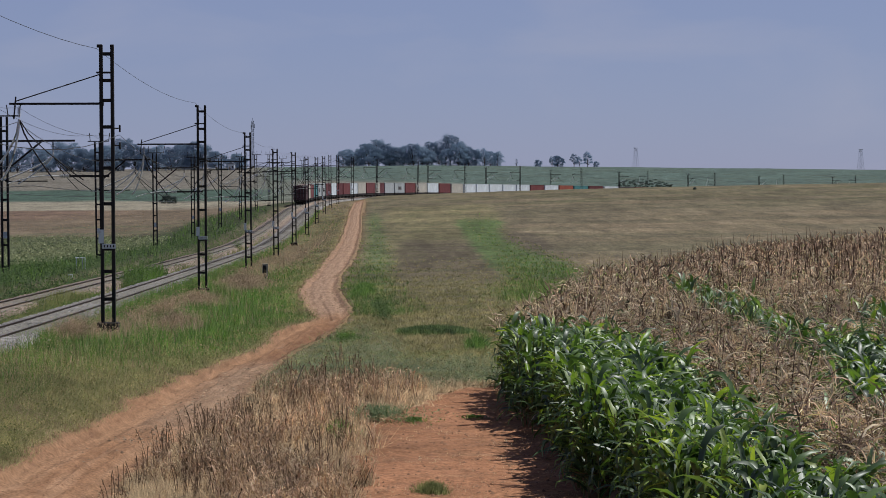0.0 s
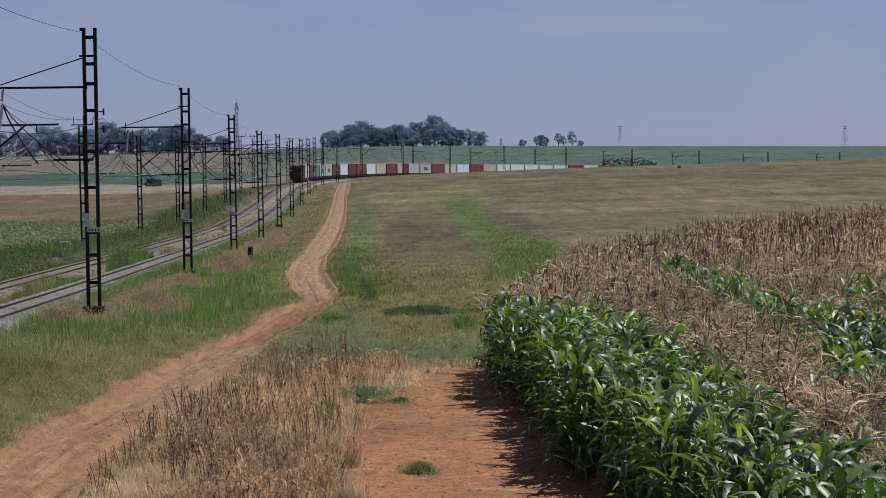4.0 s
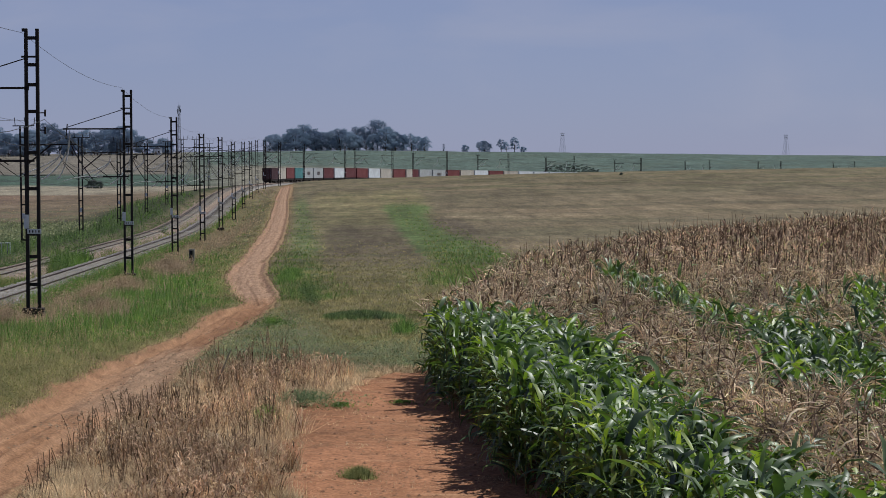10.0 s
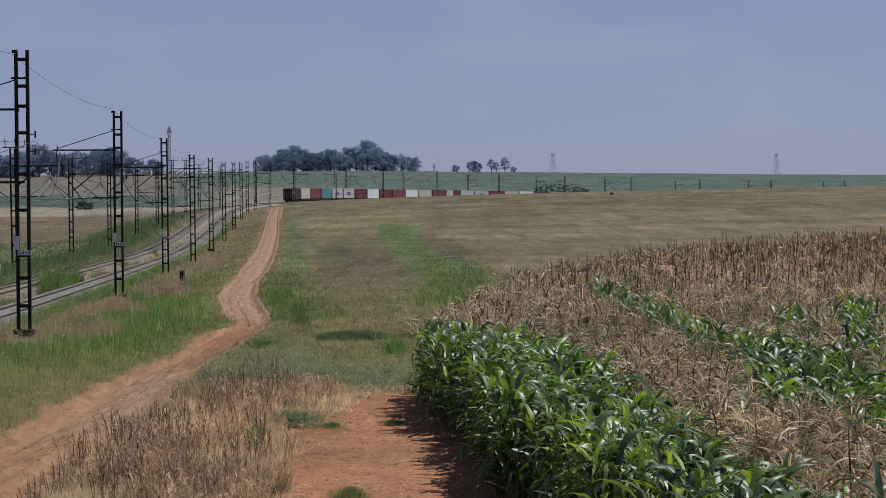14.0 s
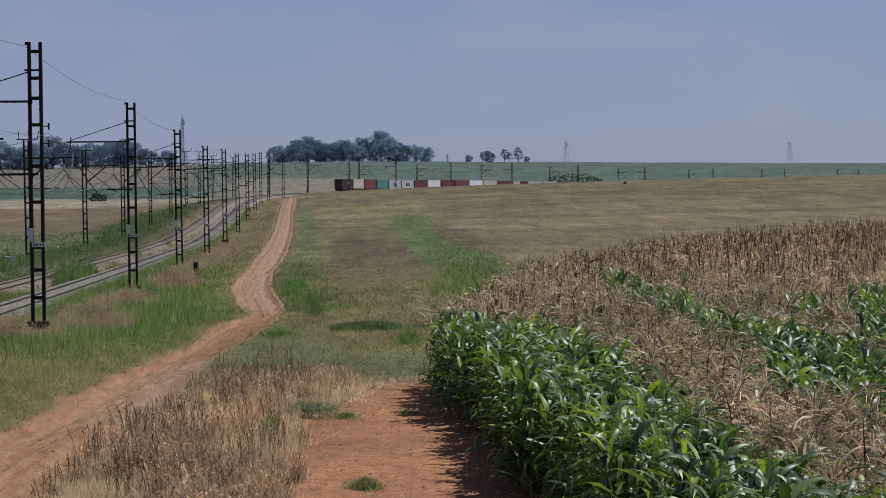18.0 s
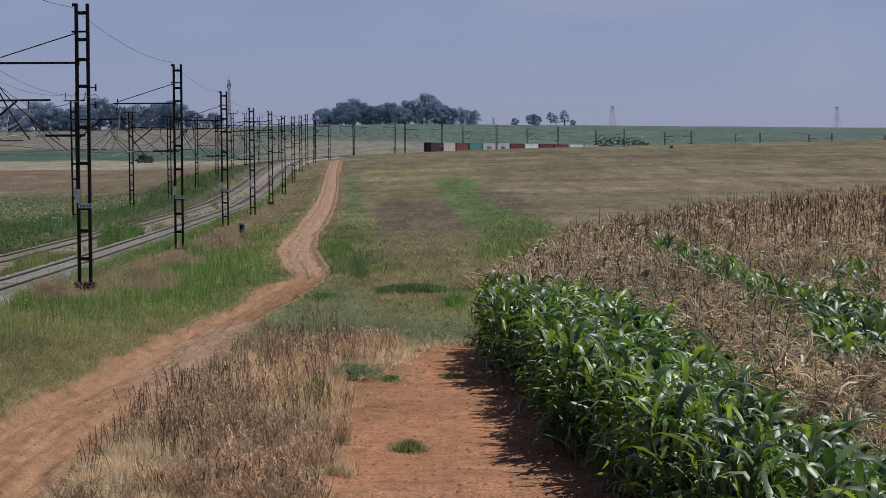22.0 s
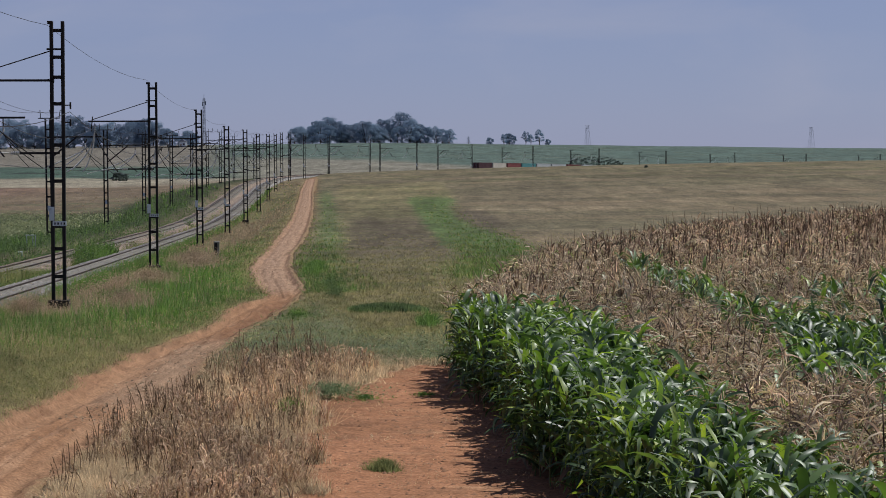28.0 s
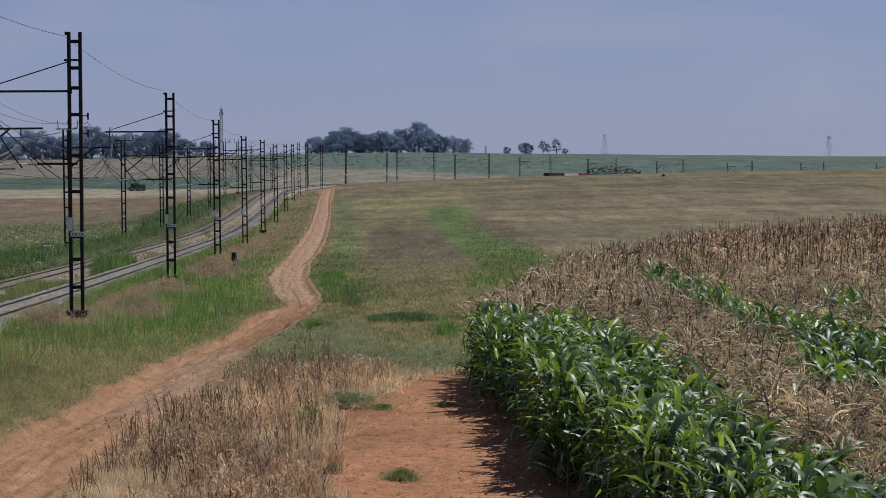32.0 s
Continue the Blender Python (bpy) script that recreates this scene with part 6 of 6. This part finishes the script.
def clods():
    n = 34000
    x, y = scatter(n, 36, 150, -0.25, 0.08)
    g = road_gap(x, y)
    ok = ((g < 0.25) & (g > -1.6) & (RNG.rand(n) < np.where(((y > 54) & (y < 80)) | ((y > 103) & (y < 135)), 1.0, 0.6))) | ((soil_gap(x, y) < 0.3) & (in_corn(x, y) < 0.4) & (RNG.rand(n) < 0.3))
    x, y = x[ok], y[ok]
    n = len(x)
    z = ground_z(x, y) - road_dip(x, y)
    base = np.array([(1, 0, 0), (-1, 0, 0), (0, 1, 0), (0, -1, 0), (0, 0, 0.8)], float)
    sz = (0.014 + np.where(road_gap(x, y) < 0.4, 0.03, 0.045)[:, None, None] * RNG.rand(n, 1, 1) ** 3) * RNG.uniform(0.6, 1.4, (n, 5, 3))
    V = base * sz + np.stack([x, y, z], -1)[:, None]
    T = np.array([(0, 2, 4), (2, 1, 4), (1, 3, 4), (3, 0, 4)])
    F = T[None] + 5 * np.arange(n)[:, None, None]
    m = surface("clods", (0.15, 0.075, 0.045), (0.36, 0.19, 0.115), 2.5, 20, 0.95)
    tagged(quick("clods", V.reshape(-1, 3), F.reshape(-1, 3), m), "clods and small stones on red earth", "stones", kind="stuff")


clods()


def gravel():
    """Pale stones on the washed stretches of the road."""
    n = 42000
    x, y = scatter(n, 48, 150, -0.2, -0.02)
    g, off = road_edge(x, y), x - np.interp(y, _ry, _rx)
    p = np.where((y > 52) & (y < 80), 0.5 * smooth01(off, -0.9, 0.4), np.where((y > 101) & (y < 136), 0.35 + 0.65 * smooth01(off, 0.1, 0.8), 0.06))
    ok = (g < 0.05) & (RNG.rand(n) < p)
    x, y = x[ok], y[ok]
    n = len(x)
    z = ground_z(x, y) - road_dip(x, y) + 0.012
    base = np.array([(1, 0, 0), (-1, 0, 0), (0, 1, 0), (0, -1, 0), (0, 0, 0.7)], float)
    sz = (0.013 + 0.035 * RNG.rand(n, 1, 1) ** 2.5) * RNG.uniform(0.6, 1.4, (n, 5, 3))
    V = base * sz + np.stack([x, y, z], -1)[:, None]
    T = np.array([(0, 2, 4), (2, 1, 4), (1, 3, 4), (3, 0, 4)])
    F = T[None] + 5 * np.arange(n)[:, None, None]
    m = blades("gravel_stone", [(0, (0.12, 0.080, 0.060)), (0.5, (0.27, 0.185, 0.135)), (1, (0.44, 0.33, 0.255))], 0.9, 0.15, 0.0)
    tagged(quick("road_gravel", V.reshape(-1, 3), F.reshape(-1, 3), m), "pale gravel and small stones on the dirt road", "stones", kind="stuff")


gravel()


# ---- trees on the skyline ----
# pale blue puts distance haze into the crowns, it is no leaf colour
M["crown"] = blades("hazed_tree_leaves", [(0, (0.300, 0.405, 0.575)), (0.6, (0.305, 0.410, 0.580)), (1, (0.310, 0.415, 0.585))], 0.95, 0.02, 0.6, 0.004, through_tint=(1.0, 1.05, 1.05), clumpy=False)
# shrub green lifted towards blue-grey, some haze mixed into the colour
M["shrub"] = blades("hazed_shrub_leaves", [(0, (0.066, 0.086, 0.094)), (0.6, (0.086, 0.108, 0.115)), (1, (0.105, 0.126, 0.130))], 0.9, 0.05, 0.3, 0.05)


def crown_arrays(seed, h, w, low, n=1500, leaf=0.9, lobes=16):
    """Leaf sprays gathered in uneven lobes: broad domes above, ragged skirts below, gaps between."""
    r = np.random.RandomState(seed)
    C, Rr = [], []
    for i in range(lobes):
        t = ((i + 0.5) / lobes) ** 0.8
        z = h * (low + (0.86 - low) * t)
        span = w / 2 * math.sin(math.pi * (0.22 + 0.66 * t)) * math.sqrt(r.uniform(0.15, 0.75))
        a = i * 2.4 + r.uniform(-0.6, 0.6)
        C.append((span * math.cos(a), span * math.sin(a), z + h * r.uniform(-0.04, 0.04)))
        q = r.uniform(0.11, 0.2)
        Rr.append((w * q, w * q * r.uniform(0.8, 1.2), min(w * q, h * 0.16) * r.uniform(0.6, 0.9)))
    C, Rr = np.array(C), np.array(Rr)
    k = r.randint(0, lobes, n)
    d = r.normal(0, 1, (n, 3))
    d /= np.linalg.norm(d, axis=1)[:, None]
    d[:, 2] = np.where(d[:, 2] < -0.45, -d[:, 2], d[:, 2])
    q = r.uniform(0.2, 1.0, (n, 1)) ** 0.4 * r.uniform(0.9, 1.15, (n, 1))
    P = C[k] + d * q * Rr[k]
    a = r.normal(0, 1, (n, 2, 3)) * leaf * 0.36
    V = np.stack([P, P + a[:, 0], P + a[:, 1]], 1).reshape(-1, 3)
    N = np.repeat(0.2 * d + r.normal(0, 0.1, (n, 3)) + (0.15, -0.8, 0.4), 3, axis=0)
    F = np.arange(3 * n).reshape(-1, 3)
    T = V.reshape(-1, 3, 3)
    turn = np.cross(T[:, 1] - T[:, 0], T[:, 2] - T[:, 0])[:, 1] > 0
    F[turn] = F[turn][:, ::-1]
    return V, F, C, N


def tree(name, seed, h, w, low, label, category="tree", n=1500, leaf=0.9, mat="crown", lobes=26):
    top = thing(name, None, label, category, "trees on the skyline")
    V, F, C, N = crown_arrays(seed, h, w, low, n, leaf, lobes)
    bm = rod_bm((0, 0, -0.5), (0, 0, h * (low + 0.15)), h * 0.028, h * 0.016, 8)
    rod_bm((0, 0, h * (low + 0.13)), tuple(C[-1]), h * 0.016, h * 0.006, 6, bm)
    part("trunk", bm, M["bark"], top)
    for c in C[:-1:4]:
        part("limb", rod_bm((0, 0, h * max(0.08, low - 0.05)), tuple(c), h * 0.012, h * 0.004, 5), M["bark"], top)
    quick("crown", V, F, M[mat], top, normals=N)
    return top


TREE_KINDS = [tree("tree", 1, 20, 21, 0.30, "large spreading dark tree on the far ridge, hazed blue", n=5200, leaf=0.95, lobes=34),
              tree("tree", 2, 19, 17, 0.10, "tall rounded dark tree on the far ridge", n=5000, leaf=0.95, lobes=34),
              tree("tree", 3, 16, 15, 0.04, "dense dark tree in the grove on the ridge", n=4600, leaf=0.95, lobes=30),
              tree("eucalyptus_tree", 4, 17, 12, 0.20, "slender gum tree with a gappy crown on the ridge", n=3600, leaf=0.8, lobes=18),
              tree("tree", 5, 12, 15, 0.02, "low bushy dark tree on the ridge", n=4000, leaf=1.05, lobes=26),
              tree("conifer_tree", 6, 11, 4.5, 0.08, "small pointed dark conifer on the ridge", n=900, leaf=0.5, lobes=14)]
_tree_h = [20, 19, 16, 17, 12, 11]
_placed = set()


def stand(kind, ax, d, h, turn):
    """A tree at the tangent ax left or right of straight ahead, d metres off."""
    x, y = ax * d, d
    sc = h / _tree_h[kind]
    m = pose(x, y, gz1(x, y) - 0.2, 0, 0, turn)
    if kind not in _placed:
        _placed.add(kind)
        t = TREE_KINDS[kind]
        t.scale = (sc,) * 3
        t.matrix_basis = m @ Matrix.Diagonal((sc, sc, sc, 1))
    else:
        t = copy_thing(TREE_KINDS[kind], m)
        t.matrix_basis = m @ Matrix.Diagonal((sc, sc, sc, 1))


_r = random.Random(5)
# middle grove, single trees, then the long belt on the left
for px_, h, k in ((608, 12, 2), (620, 13, 1), (640, 14, 2), (654, 16, 4), (670, 19.5, 1), (684, 16, 2), (700, 13.5, 4), (716, 14.5, 2), (733, 16, 1), (748, 13.5, 4),
                  (765, 17.5, 1), (778, 14, 2), (798, 21.5, 0), (812, 17, 2), (830, 13.5, 4), (843, 12, 2), (858, 12.5, 3), (869, 10.5, 4), (881, 10.5, 2),
                  (628, 10, 4), (662, 11, 2), (690, 10, 4), (725, 10, 2), (757, 11, 4), (790, 12, 2), (820, 11, 4),
                  (953, 5, 4), (978, 7.5, 3), (988, 8, 4), (1017, 9.5, 3), (1026, 7.5, 3), (1041, 11, 3), (1056, 4, 4), (915, 6, 5)):
    stand(k, (px_ - 784) / 4130, 1590 + _r.uniform(-15, 25), h, _r.uniform(-32, 32))
for px_, h, k in ((-60, 17, 2), (-20, 16, 1), (10, 14, 4), (32, 16, 2), (60, 17, 1), (85, 15, 4), (108, 20, 1), (128, 19, 2), (150, 15, 4), (172, 16, 2), (196, 17, 4), (220, 22, 1),
                  (240, 18, 2), (262, 15, 4), (282, 17, 2), (305, 16, 1), (328, 17, 4), (346, 19, 2), (366, 17, 1), (384, 12, 4), (422, 10.5, 4), (430, 9, 2), (408, 7, 4),
                  (20, 10, 2), (74, 11, 4), (120, 12, 2), (165, 11, 4), (210, 12, 2), (255, 11, 4), (300, 11, 2), (340, 12, 4), (-100, 15, 4), (-140, 18, 1)):
    stand(k, (px_ - 784) / 4130, 1480 + _r.uniform(-20, 20), h, _r.uniform(-32, 32))


def shrub_row():
    for i in range(13):
        a = 1096 + i * 7.6
        h = (3.2, 3.8, 4.4, 4.0, 4.6, 4.8, 4.2, 4.0, 4.4, 3.6, 3.2, 2.6, 2.0)[i]
        x, y = (a - 784) / 4130 * 1000, 1000.0
        top = thing("shrub", pose(x, y, gz1(x, y)), "dark green shrub beside the curving railway", "shrub", "shrubs beside the line")
        V, F, C, N = crown_arrays(60 + i, h, h * 1.2, 0.1, 420, 0.45, 6)
        part("stem", rod_bm((0, 0, -0.3), (0, 0, h * 0.5), 0.12, 0.05, 6), M["bark"], top)
        quick("crown", V, F, M["shrub"], top, normals=N)
    for a, d, h in ((294, 770, 2.8), (306, 775, 2.3), (1230, 505, 0.5)):
        x, y = (a - 784) / 4130 * d, float(d)
        top = thing("shrub", pose(x, y, gz1(x, y)), "low dark shrub standing alone in dry grass", "shrub", "shrubs in the fields")
        V, F, C, N = crown_arrays(int(a), h, h * 1.7, -0.12, 1100, 0.2 * h + 0.05, 14)
        part("stem", rod_bm((0, 0, -0.2), (0, 0, h * 0.5), 0.05 * h, 0.02 * h, 6), M["bark"], top)
        quick("crown", V, F, M["shrub"], top, normals=N)


shrub_row()


# ---- towers on the skyline ----
def lattice(name, x, y, h, wb, wt, bays, label, arms=()):
    top = thing(name, pose(x, y, gz1(x, y), 0, 0, 25), label, "tower")
    leg = 0.07 * h / 30 + 0.015
    lv = [i / bays for i in range(bays + 1)]
    wd = lambda t: wb + (wt - wb) * t ** 0.7
    cs = ((-1, -1), (1, -1), (1, 1), (-1, 1))
    for cx, cy in cs:
        bm = bmesh.new()
        for a, b in zip(lv[:-1], lv[1:]):
            rod_bm((cx * wd(a) / 2, cy * wd(a) / 2, a * h), (cx * wd(b) / 2, cy * wd(b) / 2, b * h), leg, seg=4, bm=bm)
        part("leg", bm, M["galv"], top)
    for a, b in zip(lv[:-1], lv[1:]):
        bm = bmesh.new()
        for (x0, y0), (x1, y1) in zip(cs, cs[1:] + cs[:1]):
            rod_bm((x0 * wd(a) / 2, y0 * wd(a) / 2, a * h), (x1 * wd(b) / 2, y1 * wd(b) / 2, b * h), leg * 0.55, seg=4, bm=bm)
            rod_bm((x1 * wd(a) / 2, y1 * wd(a) / 2, a * h), (x0 * wd(b) / 2, y0 * wd(b) / 2, b * h), leg * 0.55, seg=4, bm=bm)
        part("bracing", bm, M["galv"], top)
    for z, w in arms:
        part("arm", box_bm(w, 0.5, 0.5, (0, 0, z), 0.05), M["galv"], top)
    return top


lattice("power_pylon", (1126 - 784) / 4130 * 2600, 2600, 28.5, 7.5, 2.2, 7, "grey steel lattice power pylon far on the skyline", ((28, 5.0), (25.5, 3.6)))
lattice("power_pylon", (1524 - 784) / 4130 * 2600, 2600, 28.5, 7.5, 2.2, 7, "grey steel lattice power pylon far on the skyline", ((28, 5.0), (25.5, 3.6)))
_mt = lattice("radio_mast", (449 - 784) / 4130 * 1560, 1560, 31.5, 1.5, 1.2, 12, "thin grey radio mast with antennas above the trees", ())
for i, (ax, az, hh) in enumerate(((-1.1, 27.5, 3.0), (1.2, 28, 2.6), (0.2, 29, 2.5))):
    part("antenna", box_bm(0.45, 0.3, hh, (ax, 0, az), 0.05), M["galv"], _mt)
part("spike", rod_bm((0, 0, 31.5), (0, 0, 33.5), 0.12), M["galv"], _mt)


def farmhouse():
    x, y = (411 - 784) / 4130 * 1455, 1455.0
    top = thing("farmhouse", pose(x, y, gz1(x, y)), "small white farmhouse among dark trees", "house")
    part("wall", box_bm(4.2, 6, 3.4, (0, 0, 1.7), 0.05), M["white"], top)
    bm = bmesh.new()
    vs = [bm.verts.new(v) for v in ((-2.4, -3.3, 3.4), (2.4, -3.3, 3.4), (2.4, 3.3, 3.4), (-2.4, 3.3, 3.4), (0, -3.3, 5.2), (0, 3.3, 5.2))]
    for f in ((0, 1, 4), (2, 3, 5), (1, 2, 5, 4), (3, 0, 4, 5), (0, 3, 2, 1)):
        bm.faces.new([vs[i] for i in f])
    part("roof", bm, M["galv"], top)
    w = part("window", box_bm(1.0, 0.06, 1.1, (0.9, -3.02, 1.8)), M["black"], top)
    part("door", box_bm(0.9, 0.06, 2.0, (-0.9, -3.02, 1.0)), M["timber"], top)


farmhouse()


# ---- small things beside the line ----
def marker():
    x, y = -11.7, 153.0
    top = thing("trackside_box", pose(x, y, gz1(x, y), 0, 2, 8), "small weathered concrete trackside box with a dark door", "box")
    part("body", box_bm(0.36, 0.3, 1.0, (0, 0, 0.45), 0.02), M["concrete"], top)
    part("lid", box_bm(0.38, 0.32, 0.06, (0, 0, 0.98), 0.02), M["concrete"], top)
    part("door", box_bm(0.2, 0.02, 0.8, (-0.06, -0.162, 0.5), 0.004), M["black"], top)


def pipe_frame(d, u, w, h):
    x, y, a = on_line(d, u)
    top = thing("pipe_frame", pose(float(x), float(y), gz1(float(x), float(y)), 0, 0, 10), "small white pipe frame in weeds beside the track", "frame")
    for sx in (-0.5, 0.2, 0.5):
        part("post", rod_bm((sx * w, 0, -0.1), (sx * w, 0, h), 0.03), M["white"], top)
    part("rail", rod_bm((-0.62 * w, 0, h), (0.55 * w, 0, h), 0.03), M["white"], top)


def stub_posts():
    for s, u, h in ((790.0, 9.5, 2.0), (812, 8.5, 1.6), (690, -9, 1.2)):
        x, y, a = on_line(s, u)
        z = gz1(float(x), float(y))
        top = thing("post", pose(float(x), float(y), z), "short dark post beside the railway", "post", "short posts")
        part("shaft", rod_bm((0, 0, -0.3), (0, 0, h), 0.12, 0.1, 8), M["mast"], top)
        part("cap", box_bm(0.3, 0.3, 0.1, (0, 0, h + 0.04), 0.02), M["mast"], top)


def dead_stick():
    x, y = -3.95, 62.0
    z = gz1(x, y)
    top = thing("dead_branch", pose(x, y, z, 0, 0, 0), "pale broken branch leaning in dead weeds", "branch")
    part("limb", rod_bm((-0.25, 0, 0), (0.22, 0.1, 1.1), 0.022, 0.012, 6), M["timber"], top)
    part("twig", rod_bm((0.0, 0.05, 0.6), (0.14, 0.0, 0.72), 0.01, 0.006, 5), M["timber"], top)


marker()
pipe_frame(163, -4.2, 0.6, 0.75)
pipe_frame(150, -3.2, 0.25, 0.3)
stub_posts()
dead_stick()

motions()
